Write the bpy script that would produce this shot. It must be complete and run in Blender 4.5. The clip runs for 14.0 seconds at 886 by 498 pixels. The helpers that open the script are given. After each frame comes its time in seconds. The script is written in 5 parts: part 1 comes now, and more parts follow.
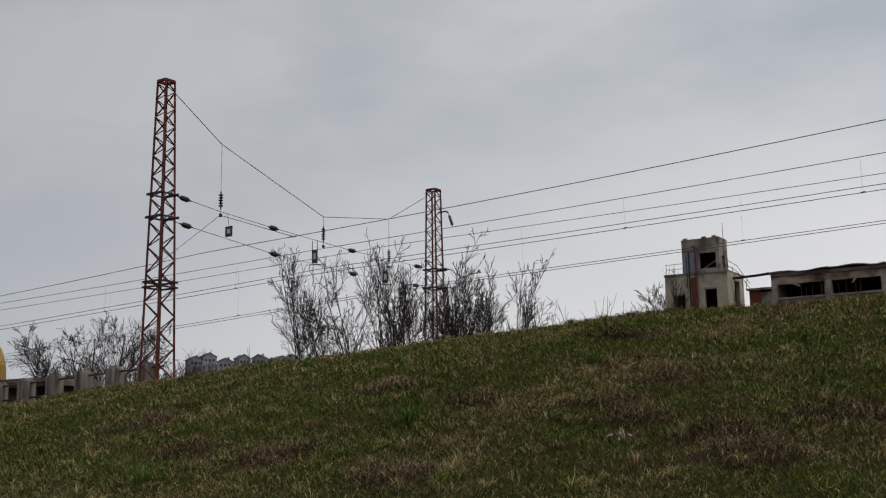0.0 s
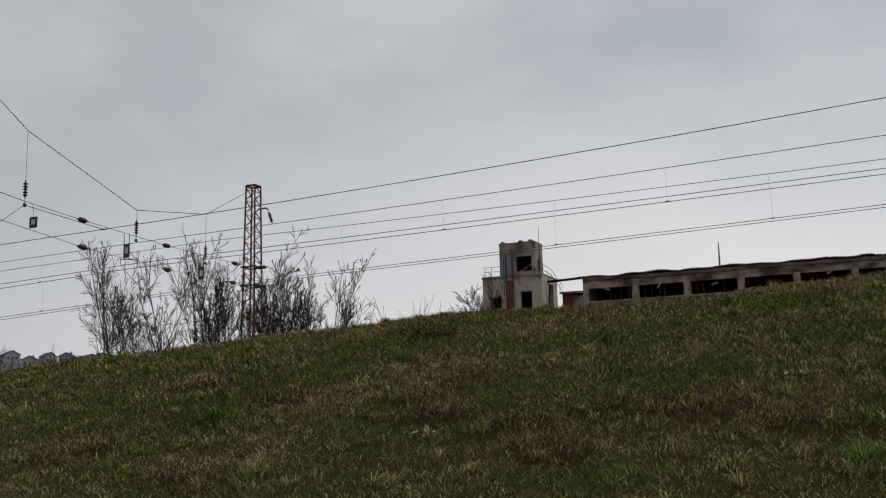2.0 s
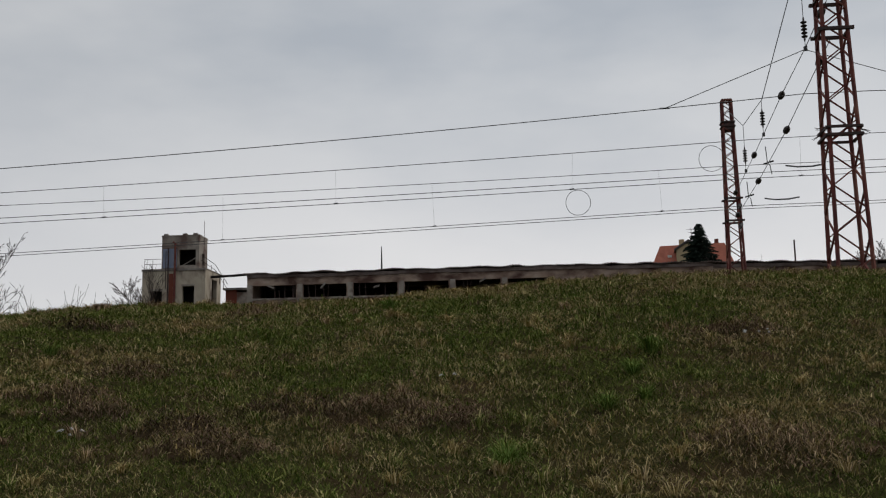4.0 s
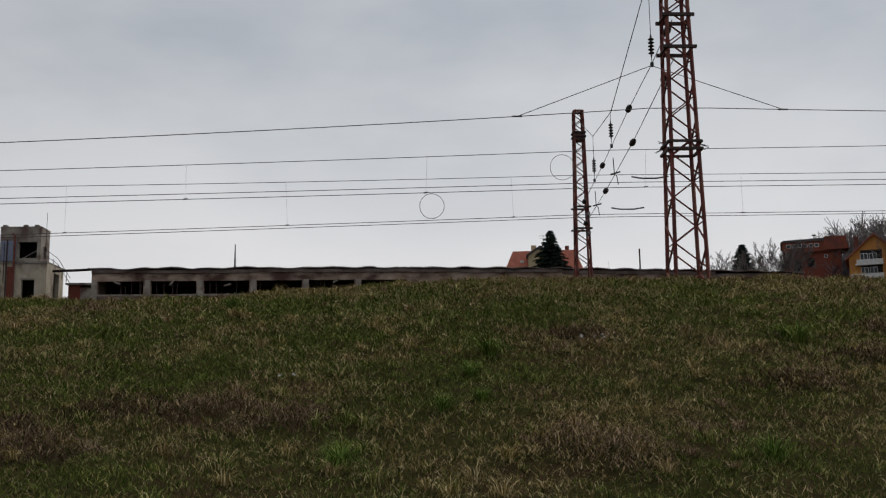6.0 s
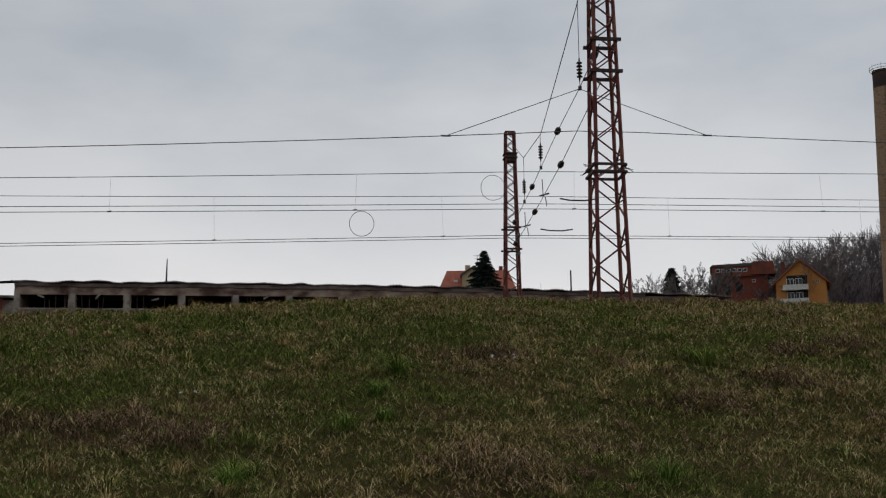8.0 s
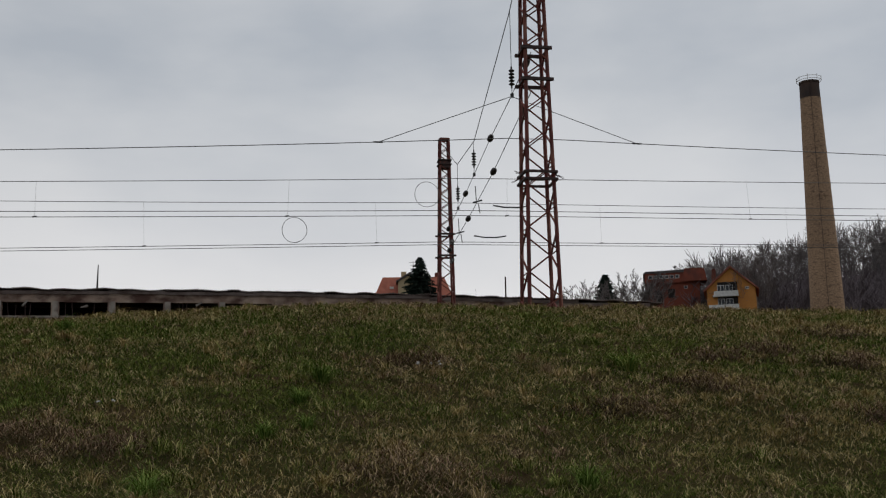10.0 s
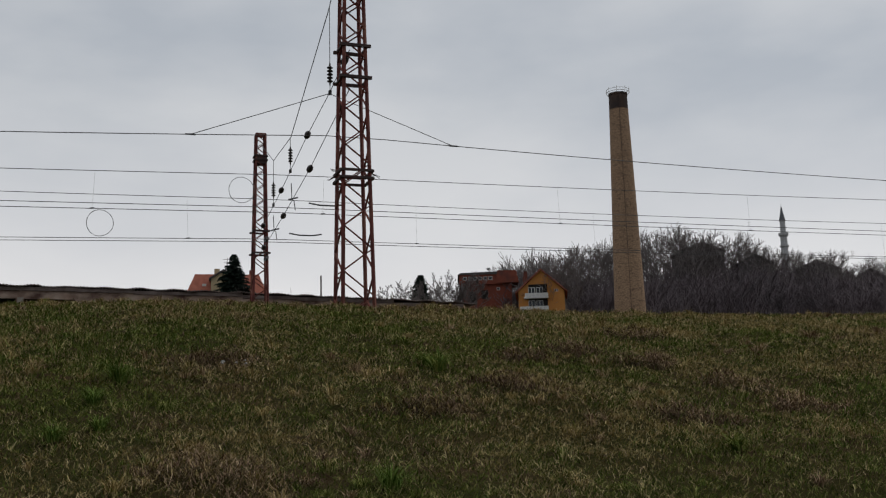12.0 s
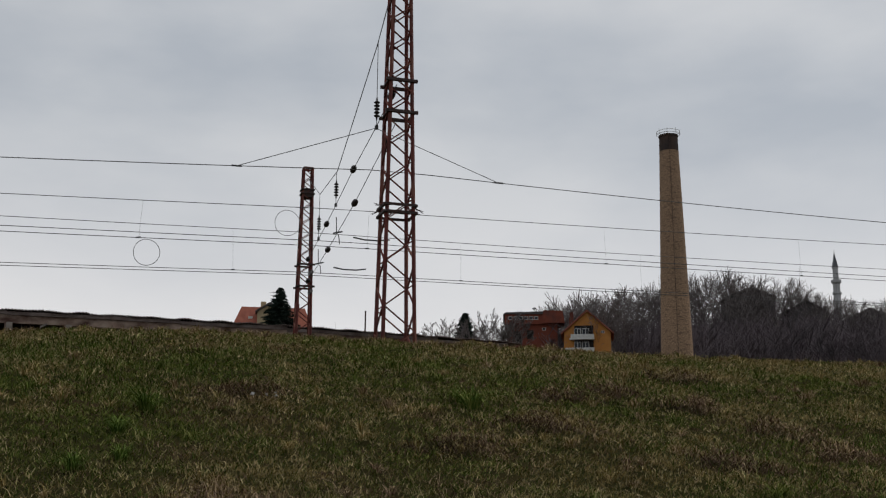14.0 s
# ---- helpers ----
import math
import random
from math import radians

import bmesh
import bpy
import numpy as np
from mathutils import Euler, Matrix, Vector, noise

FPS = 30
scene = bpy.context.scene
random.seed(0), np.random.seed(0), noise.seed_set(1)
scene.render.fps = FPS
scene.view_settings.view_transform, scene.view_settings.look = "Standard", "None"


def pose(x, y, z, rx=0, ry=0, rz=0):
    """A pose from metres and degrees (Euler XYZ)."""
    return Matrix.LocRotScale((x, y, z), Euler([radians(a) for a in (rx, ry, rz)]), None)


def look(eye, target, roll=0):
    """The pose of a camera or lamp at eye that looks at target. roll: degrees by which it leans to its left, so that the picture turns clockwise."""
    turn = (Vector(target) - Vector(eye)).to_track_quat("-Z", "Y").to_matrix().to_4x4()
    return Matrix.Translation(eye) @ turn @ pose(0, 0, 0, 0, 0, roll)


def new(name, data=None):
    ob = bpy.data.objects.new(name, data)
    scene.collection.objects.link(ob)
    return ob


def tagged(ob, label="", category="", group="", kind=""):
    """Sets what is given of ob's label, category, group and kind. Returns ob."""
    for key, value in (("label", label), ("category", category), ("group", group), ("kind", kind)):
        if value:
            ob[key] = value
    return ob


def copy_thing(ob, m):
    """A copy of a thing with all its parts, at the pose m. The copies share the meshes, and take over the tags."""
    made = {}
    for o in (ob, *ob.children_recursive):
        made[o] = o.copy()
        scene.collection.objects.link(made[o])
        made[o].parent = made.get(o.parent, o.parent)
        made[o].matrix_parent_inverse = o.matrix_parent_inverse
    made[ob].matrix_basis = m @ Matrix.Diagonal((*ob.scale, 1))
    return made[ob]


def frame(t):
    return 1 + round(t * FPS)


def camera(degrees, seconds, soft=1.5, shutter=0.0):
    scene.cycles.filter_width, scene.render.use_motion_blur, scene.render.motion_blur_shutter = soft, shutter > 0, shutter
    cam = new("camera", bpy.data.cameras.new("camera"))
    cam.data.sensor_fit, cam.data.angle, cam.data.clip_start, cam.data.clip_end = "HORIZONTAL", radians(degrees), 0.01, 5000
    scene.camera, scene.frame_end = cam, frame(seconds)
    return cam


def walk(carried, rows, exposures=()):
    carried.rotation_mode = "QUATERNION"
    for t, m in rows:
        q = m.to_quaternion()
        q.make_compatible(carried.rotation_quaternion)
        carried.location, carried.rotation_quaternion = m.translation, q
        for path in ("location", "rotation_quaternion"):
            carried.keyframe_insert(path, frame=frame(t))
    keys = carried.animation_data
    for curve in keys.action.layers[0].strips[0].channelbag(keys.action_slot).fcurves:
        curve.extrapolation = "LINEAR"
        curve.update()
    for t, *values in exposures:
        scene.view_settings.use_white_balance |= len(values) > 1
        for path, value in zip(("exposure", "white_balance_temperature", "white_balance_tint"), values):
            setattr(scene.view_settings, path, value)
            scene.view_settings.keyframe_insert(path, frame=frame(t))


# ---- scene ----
FOV = 45.14
cam = camera(FOV, 14.0, soft=1.2)


def cam_row(x, y, z, heading, pitch, roll):
    """A camera pose from its place, its heading to the right of +y, its upward pitch and its lean."""
    h, p = radians(heading), radians(pitch)
    eye = Vector((x, y, z))
    return look(eye, eye + Vector((math.sin(h) * math.cos(p), math.cos(h) * math.cos(p), math.sin(p))), roll)


# seconds, x, y, z, heading, pitch, roll
PATH = [
    (0.0, 0.000, -0.000, 1.600, -33.000, 10.117, -0.852),
    (0.5, 0.064, 0.030, 1.583, -32.092, 10.261, -1.016),
    (1.0, 0.112, 0.033, 1.576, -29.718, 10.234, -1.196),
    (1.5, 0.151, 0.015, 1.570, -27.368, 10.115, -1.308),
    (2.0, 0.114, 0.095, 1.564, -23.344, 9.954, -1.186),
    (2.5, 0.091, 0.147, 1.577, -18.218, 9.745, -1.391),
    (3.0, 0.092, 0.190, 1.593, -11.379, 9.639, -1.576),
    (3.5, 0.081, 0.174, 1.598, -7.946, 9.593, -1.193),
    (4.0, 0.065, 0.160, 1.575, -5.292, 9.508, -1.048),
    (4.2, 0.063, 0.155, 1.576, -4.320, 9.476, -0.957),
    (6.3, 0.269, 0.163, 1.571, 3.021, 9.480, -0.743),
    (6.5, 0.302, 0.173, 1.571, 3.223, 9.774, -0.686),
    (7.0, 0.408, 0.200, 1.582, 3.674, 10.180, -0.454),
    (7.5, 0.487, 0.223, 1.575, 4.644, 10.347, -0.334),
    (8.0, 0.564, 0.230, 1.575, 5.988, 10.439, -0.349),
    (8.2, 0.586, 0.234, 1.583, 6.548, 10.495, -0.391),
    (10.3, 0.729, 0.239, 1.577, 10.985, 10.789, -1.172),
    (10.5, 0.734, 0.249, 1.577, 12.500, 10.725, -1.279),
    (11.0, 0.757, 0.290, 1.586, 15.045, 10.560, -1.196),
    (11.5, 0.810, 0.344, 1.589, 17.686, 10.494, -1.350),
    (12.0, 0.844, 0.386, 1.590, 19.400, 10.520, -1.515),
    (12.5, 0.865, 0.448, 1.592, 20.544, 11.315, -1.336),
    (13.0, 0.889, 0.517, 1.582, 21.674, 12.066, -1.023),
    (13.5, 0.955, 0.569, 1.587, 20.511, 12.139, -0.549),
    (14.0, 1.073, 0.628, 1.597, 16.825, 12.601, 0.381),
]
walk(cam, [(r[0], cam_row(*r[1:])) for r in PATH])

# ---------------------------------------------------------------- light
world = bpy.data.worlds.new("overcast_sky")
scene.world = world
world.use_nodes = True
SUN_EL, SUN_AZ = radians(48), radians(75)      # the bright side of the cloud, to the right of +y


def build_world():
    nt = world.node_tree
    n, l = nt.nodes, nt.links
    n.clear()
    out = n.new("ShaderNodeOutputWorld")
    bg = n.new("ShaderNodeBackground")
    sky = n.new("ShaderNodeTexSky")
    sky.sky_type = "NISHITA"
    sky.sun_disc = False
    sky.sun_elevation, sky.sun_rotation = SUN_EL, SUN_AZ
    geo = n.new("ShaderNodeTexCoord")
    sep = n.new("ShaderNodeSeparateXYZ")
    l.new(geo.outputs["Generated"], sep.inputs[0])
    # layer of cloud, stretched along the horizon
    mp = n.new("ShaderNodeMapping")
    mp.inputs["Scale"].default_value = (1.3, 1.3, 3.2)
    mp.inputs["Location"].default_value = (0.35, 0.2, 0.0)
    l.new(geo.outputs["Generated"], mp.inputs[0])
    n1 = n.new("ShaderNodeTexNoise")
    n1.inputs["Scale"].default_value = 2.2
    n1.inputs["Detail"].default_value = 5
    n1.inputs["Roughness"].default_value = 0.5
    l.new(mp.outputs[0], n1.inputs[0])
    ramp = n.new("ShaderNodeValToRGB")
    e = ramp.color_ramp.elements
    e[0].position, e[0].color = 0.36, (0.432, 0.462, 0.502, 1)
    e[1].position, e[1].color = 0.62, (0.590, 0.603, 0.620, 1)
    l.new(n1.outputs[0], ramp.inputs[0])
    # paler towards the horizon
    hz = n.new("ShaderNodeMapRange")
    hz.inputs["From Min"].default_value, hz.inputs["From Max"].default_value = 0.02, 0.34
    hz.inputs["To Min"].default_value, hz.inputs["To Max"].default_value = 1.0, 0.0
    hz.interpolation_type = "SMOOTHSTEP"
    l.new(sep.outputs[2], hz.inputs[0])
    mixh = n.new("ShaderNodeMix")
    mixh.data_type = "RGBA"
    l.new(hz.outputs[0], mixh.inputs["Factor"])
    dull = n.new("ShaderNodeMapRange")
    dull.inputs["From Min"].default_value, dull.inputs["From Max"].default_value = 0.05, 0.85
    dull.inputs["To Min"].default_value, dull.inputs["To Max"].default_value = 0.76, 1.02
    brt = n.new("ShaderNodeVectorMath")
    brt.operation = "DOT_PRODUCT"
    brt.inputs[1].default_value = (math.sin(radians(22)), math.cos(radians(22)), 0)
    l.new(geo.outputs["Generated"], brt.inputs[0])
    l.new(brt.outputs["Value"], dull.inputs[0])
    cloud = n.new("ShaderNodeVectorMath")
    cloud.operation = "SCALE"
    l.new(ramp.outputs[0], cloud.inputs[0])
    l.new(dull.outputs[0], cloud.inputs["Scale"])
    l.new(cloud.outputs[0], mixh.inputs["A"])
    # the low sky is brightest over the line, dull away from it
    low = n.new("ShaderNodeValToRGB")
    e = low.color_ramp.elements
    e[0].position, e[0].color = 0.15, (0.43, 0.445, 0.48, 1)
    e[1].position, e[1].color = 0.85, (0.865, 0.84, 0.83, 1)
    l.new(brt.outputs["Value"], low.inputs[0])
    l.new(low.outputs[0], mixh.inputs["B"])
    # clear sky glimmers through the cloud
    dim = n.new("ShaderNodeMix")
    dim.data_type = "RGBA"
    dim.blend_type = "MULTIPLY"
    dim.inputs["Factor"].default_value = 1
    l.new(sky.outputs[0], dim.inputs["A"])
    dim.inputs["B"].default_value = (0.1, 0.1, 0.1, 1)
    mix = n.new("ShaderNodeMix")
    mix.data_type = "RGBA"
    mix.inputs["Factor"].default_value = 0.93
    l.new(dim.outputs["Result"], mix.inputs["A"])
    # overcast: the cloud is brighter overhead
    zen = n.new("ShaderNodeMapRange")
    zen.interpolation_type = "SMOOTHSTEP"
    zen.inputs["From Min"].default_value, zen.inputs["From Max"].default_value = 0.42, 0.95
    zen.inputs["To Min"].default_value, zen.inputs["To Max"].default_value = 1.0, 1.9
    l.new(sep.outputs[2], zen.inputs[0])
    up = n.new("ShaderNodeVectorMath")
    up.operation = "SCALE"
    l.new(mixh.outputs["Result"], up.inputs[0])
    l.new(zen.outputs[0], up.inputs["Scale"])
    l.new(up.outputs[0], mix.inputs["B"])
    l.new(mix.outputs["Result"], bg.inputs["Color"])
    bg.inputs["Strength"].default_value = 1.0
    l.new(bg.outputs[0], out.inputs["Surface"])


build_world()
sun = new("sun", bpy.data.lights.new("sun", "SUN"))
sun.data.energy, sun.data.angle, sun.data.color = 0.8, radians(30), (1.0, 0.95, 0.88)
sun.matrix_world = look((60, 30, 60), (60 - math.sin(SUN_AZ) * 30, 30 - math.cos(SUN_AZ) * 30, 60 - 30 * math.tan(SUN_EL)))


# ---------------------------------------------------------------- materials
def material(name, c1, c2, scale=4.0, rough=0.85, metal=0.0, c3=None, scale3=0.6, amount3=0.5, bump=0.3, fine=40.0,
             stretch=(1, 1, 1), vary=0.0, island=0.0):
    """Two colours mixed by noise, a third in large patches, fine relief; vary: brightness from piece to piece."""
    m = bpy.data.materials.new(name)
    m.use_nodes = True
    nt = m.node_tree
    n, l = nt.nodes, nt.links
    b = n["Principled BSDF"]
    b.inputs["Roughness"].default_value = rough
    b.inputs["Metallic"].default_value = metal
    if rough > 0.8:
        b.inputs["Specular IOR Level"].default_value = 0.0 if rough > 0.94 else 0.12
    co = n.new("ShaderNodeNewGeometry")
    mp = n.new("ShaderNodeMapping")
    mp.inputs["Scale"].default_value = stretch
    l.new(co.outputs["Position"], mp.inputs[0])

    def noise_tex(s, detail=4.0):
        t = n.new("ShaderNodeTexNoise")
        t.inputs["Scale"].default_value = s
        t.inputs["Detail"].default_value = detail
        l.new(mp.outputs[0], t.inputs["Vector"])
        return t

    def sharpen(sock, lo, hi):
        r = n.new("ShaderNodeMapRange")
        r.inputs["From Min"].default_value, r.inputs["From Max"].default_value = lo, hi
        l.new(sock, r.inputs[0])
        return r.outputs[0]

    def mixed(fac, a, bb):
        x = n.new("ShaderNodeMix")
        x.data_type = "RGBA"
        l.new(fac, x.inputs["Factor"])
        for key, v in (("A", a), ("B", bb)):
            if isinstance(v, tuple):
                x.inputs[key].default_value = (*v, 1)
            else:
                l.new(v, x.inputs[key])
        return x.outputs["Result"]

    col = mixed(sharpen(noise_tex(scale).outputs[0], 0.32, 0.68), c1, c2)
    if c3:
        col = mixed(sharpen(noise_tex(scale3, 6).outputs[0], 0.62 - 0.25 * amount3, 0.80 - 0.25 * amount3), col, c3)
    if vary or island:
        inf = n.new("ShaderNodeObjectInfo")
        src = co.outputs["Random Per Island"] if island else inf.outputs["Random"]
        r = n.new("ShaderNodeMapRange")
        k = island or vary
        r.inputs["To Min"].default_value, r.inputs["To Max"].default_value = 1 - k, 1 + k
        l.new(src, r.inputs[0])
        hs = n.new("ShaderNodeHueSaturation")
        l.new(r.outputs[0], hs.inputs["Value"])
        l.new(col, hs.inputs["Color"])
        col = hs.outputs[0]
    l.new(col, b.inputs["Base Color"])
    if bump:
        bp = n.new("ShaderNodeBump")
        bp.inputs["Strength"].default_value = bump
        bp.inputs["Distance"].default_value = 0.02
        l.new(noise_tex(fine, 6).outputs[0], bp.inputs["Height"])
        l.new(bp.outputs[0], b.inputs["Normal"])
    return m


M_SOIL = material("matted_turf", (0.022, 0.026, 0.008), (0.046, 0.037, 0.016), 22, 0.95, c3=(0.050, 0.034, 0.018), scale3=0.9, amount3=0.6, bump=1.0, fine=30)
M_RUST = material("rusty_red_steel", (0.160, 0.048, 0.040), (0.090, 0.034, 0.032), 2.4, 0.85, c3=(0.20, 0.088, 0.066), scale3=0.9, bump=0.25)
M_RUSTD = material("dark_rusty_steel", (0.035, 0.022, 0.020), (0.06, 0.03, 0.025), 3, 0.8)
M_WIRE = material("dull_wire", (0.050, 0.048, 0.048), (0.075, 0.07, 0.068), 3, 0.7, bump=0)
M_INS = material("brown_porcelain", (0.020, 0.014, 0.013), (0.030, 0.019, 0.017), 5, 0.6, bump=0)
M_PLATE = material("dark_plate", (0.03, 0.03, 0.03), (0.045, 0.04, 0.04), 4, 0.6, bump=0)
M_WHITE = material("weathered_white_paint", (0.62, 0.61, 0.58), (0.5, 0.49, 0.46), 3, 0.7)
M_CONC = material("weathered_concrete", (0.23, 0.20, 0.175), (0.31, 0.28, 0.25), 1.6, 0.9, c3=(0.11, 0.095, 0.085), scale3=0.8, amount3=0.55, bump=0.5, fine=18)
M_PLASTER = material("stained_cream_plaster", (0.50, 0.44, 0.34), (0.38, 0.32, 0.25), 1.3, 0.9, c3=(0.17, 0.13, 0.105), scale3=1.1, amount3=0.42, bump=0.4, fine=10, stretch=(1, 1, 0.5))
M_PLASTERG = material("stained_grey_plaster", (0.36, 0.32, 0.27), (0.23, 0.20, 0.175), 1.2, 0.9, c3=(0.14, 0.095, 0.08), scale3=0.8, amount3=0.6, bump=0.4, fine=10)
M_HALL = material("crumbling_brown_plaster", (0.25, 0.165, 0.125), (0.42, 0.33, 0.265), 0.8, 0.92, c3=(0.085, 0.048, 0.038), scale3=0.5, amount3=0.72, bump=0.6, fine=8, stretch=(1, 1, 1.6))
# near-black in place of shade inside openings; also on the duct and deck piers
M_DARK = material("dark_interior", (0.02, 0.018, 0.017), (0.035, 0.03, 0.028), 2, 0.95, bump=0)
M_ROOFB = material("old_corrugated_roofing", (0.12, 0.09, 0.08), (0.20, 0.16, 0.145), 1.5, 0.9, c3=(0.07, 0.046, 0.040), scale3=0.3, bump=0.4, fine=10)
M_BLUE = material("faded_blue_sheet", (0.16, 0.19, 0.27), (0.22, 0.24, 0.31), 2, 0.7)
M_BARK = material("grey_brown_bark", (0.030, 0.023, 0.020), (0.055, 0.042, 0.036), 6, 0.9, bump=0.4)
# far bark, leaf litter and brushwood: distance haze is mixed into these paler colours
M_BARKF = material("hazed_far_bark", (0.120, 0.104, 0.100), (0.17, 0.150, 0.145), 2, 0.95, bump=0)
M_LEAFLITTER = material("hazed_brown_leaf_litter", (0.066, 0.054, 0.056), (0.092, 0.072, 0.066), 0.3, 0.95, bump=0.5, fine=1.5)
M_TWIG = material("hazed_far_brushwood", (0.115, 0.094, 0.102), (0.155, 0.13, 0.136), 0.12, 0.95, bump=0, c3=(0.080, 0.070, 0.074), scale3=0.05)
M_REDTWIG = material("reddish_twigs", (0.105, 0.052, 0.045), (0.075, 0.042, 0.040), 3, 0.95, bump=0)
M_PARAPET = material("streaked_old_concrete", (0.17, 0.145, 0.128), (0.27, 0.235, 0.205), 5.0, 0.92, c3=(0.070, 0.056, 0.050), scale3=3.0, amount3=0.62, bump=0.7, fine=16, stretch=(1, 1, 0.16))
M_FARWALL = material("pale_far_plaster", (0.30, 0.30, 0.325), (0.23, 0.23, 0.255), 0.2, 0.95, bump=0)
# dark tiles of the far town, lightened to grey as if seen through haze
M_FARROOF = material("hazed_far_roof", (0.105, 0.098, 0.108), (0.15, 0.135, 0.14), 0.3, 0.95, bump=0)
M_FIR = material("dark_spruce_needles", (0.010, 0.018, 0.014), (0.020, 0.032, 0.022), 1.5, 0.85, bump=0.3, fine=8)
M_BRICKY = material("ochre_chimney_brick", (0.40, 0.27, 0.17), (0.21, 0.135, 0.088), 7.0, 0.9, c3=(0.15, 0.098, 0.068), scale3=3.0, amount3=0.42, vary=0.05, bump=0.5, fine=9, stretch=(1, 1, 2.2))
M_SOOT = material("sooty_brick", (0.045, 0.036, 0.034), (0.085, 0.055, 0.042), 0.8, 0.9, vary=0.1)
M_ORANGE = material("orange_render", (0.50, 0.225, 0.065), (0.45, 0.195, 0.055), 0.6, 0.85, c3=(0.37, 0.16, 0.055), scale3=0.3, amount3=0.3, bump=0.15)
M_REDBR = material("red_brick_wall", (0.21, 0.062, 0.040), (0.16, 0.052, 0.036), 1.2, 0.9, c3=(0.10, 0.05, 0.042), scale3=0.25, amount3=0.5)
M_TILE = material("red_roof_tiles", (0.33, 0.115, 0.078), (0.26, 0.092, 0.064), 1.5, 0.85, c3=(0.2, 0.06, 0.04), scale3=0.4, amount3=0.4, vary=0.1)
M_TILED = material("dark_roof_tiles", (0.05, 0.045, 0.045), (0.085, 0.07, 0.065), 1.2, 0.8, vary=0.1)
M_CREAM = material("cream_render", (0.46, 0.36, 0.22), (0.40, 0.32, 0.2), 0.8, 0.9)
M_MINARET = material("pale_stone", (0.42, 0.42, 0.42), (0.35, 0.35, 0.35), 0.4, 0.85)
M_LEAD = material("dark_lead_roof", (0.07, 0.075, 0.085), (0.10, 0.10, 0.11), 0.5, 0.6)
M_YELLOW = material("yellow_paint", (0.50, 0.30, 0.03), (0.42, 0.25, 0.03), 1.5, 0.5, bump=0.1)
M_LITTER = material("pale_litter", (0.42, 0.42, 0.40), (0.30, 0.29, 0.27), 9, 0.6)


def glass_material():
    m = bpy.data.materials.new("dark_window_glass")
    m.use_nodes = True
    b = m.node_tree.nodes["Principled BSDF"]
    b.inputs["Base Color"].default_value = (0.03, 0.033, 0.038, 1)
    b.inputs["Roughness"].default_value = 0.08
    return m


M_GLASS = glass_material()


# ---------------------------------------------------------------- building helpers
def mesh_of(bm, name, mat):
    me = bpy.data.meshes.new(name)
    bm.to_mesh(me)
    bm.free()
    me.materials.append(mat)
    return me


def thing(name, label, category, at=(0, 0, 0), turn=0.0, group="", kind=""):
    ob = new(name)
    ob.empty_display_size = 0.3
    ob.matrix_basis = pose(*at, 0, 0, turn)
    return tagged(ob, label, category, group, kind)


def part(name, bm, mat, parent, label=""):
    me = bm if isinstance(bm, bpy.types.Mesh) else mesh_of(bm, name, mat)
    ob = new(name, me)
    ob.parent = parent
    return tagged(ob, label) if label else ob


def solo(name, bm, mat, label, category, group="", kind="", at=(0, 0, 0), turn=0.0):
    me = bm if isinstance(bm, bpy.types.Mesh) else mesh_of(bm, name, mat)
    ob = new(name, me)
    ob.matrix_basis = pose(*at, 0, 0, turn)
    return tagged(ob, label, category, group, kind)


def box(bm, x0, x1, y0, y1, z0, z1):
    vs = [bm.verts.new((x, y, z)) for z in (z0, z1) for x, y in ((x0, y0), (x1, y0), (x1, y1), (x0, y1))]
    for f in ((3, 2, 1, 0), (4, 5, 6, 7), (0, 1, 5, 4), (1, 2, 6, 5), (2, 3, 7, 6), (3, 0, 4, 7)):
        bm.faces.new([vs[i] for i in f])
    return bm


def box_bm(*a):
    return box(bmesh.new(), *a)


def prism(bm, outline, y0, y1):
    """Outline in x, z, drawn anticlockwise seen from -y, pushed from y0 to y1."""
    a = [bm.verts.new((x, y0, z)) for x, z in outline]
    b = [bm.verts.new((x, y1, z)) for x, z in outline]
    bm.faces.new(a)
    bm.faces.new(b[::-1])
    k = len(a)
    for i in range(k):
        bm.faces.new((a[i], b[i], b[(i + 1) % k], a[(i + 1) % k]))
    return bm


def lathe(bm, rings, sides=12, at=(0, 0, 0), cap=True):
    """Rings of (radius, z)."""
    loops = []
    for r, z in rings:
        loops.append([bm.verts.new((at[0] + r * math.cos(2 * math.pi * i / sides), at[1] + r * math.sin(2 * math.pi * i / sides), at[2] + z)) for i in range(sides)])
    for a, b in zip(loops, loops[1:]):
        for i in range(sides):
            bm.faces.new((a[i], a[(i + 1) % sides], b[(i + 1) % sides], b[i]))
    if cap:
        bm.faces.new(loops[0][::-1])
        bm.faces.new(loops[-1])
    return bm


def tube(bm, pts, r, sides=5, r_end=None):
    """A tube along points."""
    pts = [Vector(p) for p in pts]
    loops = []
    for i, p in enumerate(pts):
        d = (pts[min(i + 1, len(pts) - 1)] - pts[max(i - 1, 0)]).normalized()
        u = d.cross(Vector((0, 0, 1)) if abs(d.z) < 0.9 else Vector((1, 0, 0))).normalized()
        v = d.cross(u)
        rr = r if r_end is None else r + (r_end - r) * i / (len(pts) - 1)
        loops.append([bm.verts.new(p + (u * math.cos(a) + v * math.sin(a)) * rr) for a in (2 * math.pi * k / sides for k in range(sides))])
    for a, b in zip(loops, loops[1:]):
        for i in range(sides):
            bm.faces.new((a[i], a[(i + 1) % sides], b[(i + 1) % sides], b[i]))
    bm.faces.new(loops[0][::-1])
    bm.faces.new(loops[-1])
    return bm


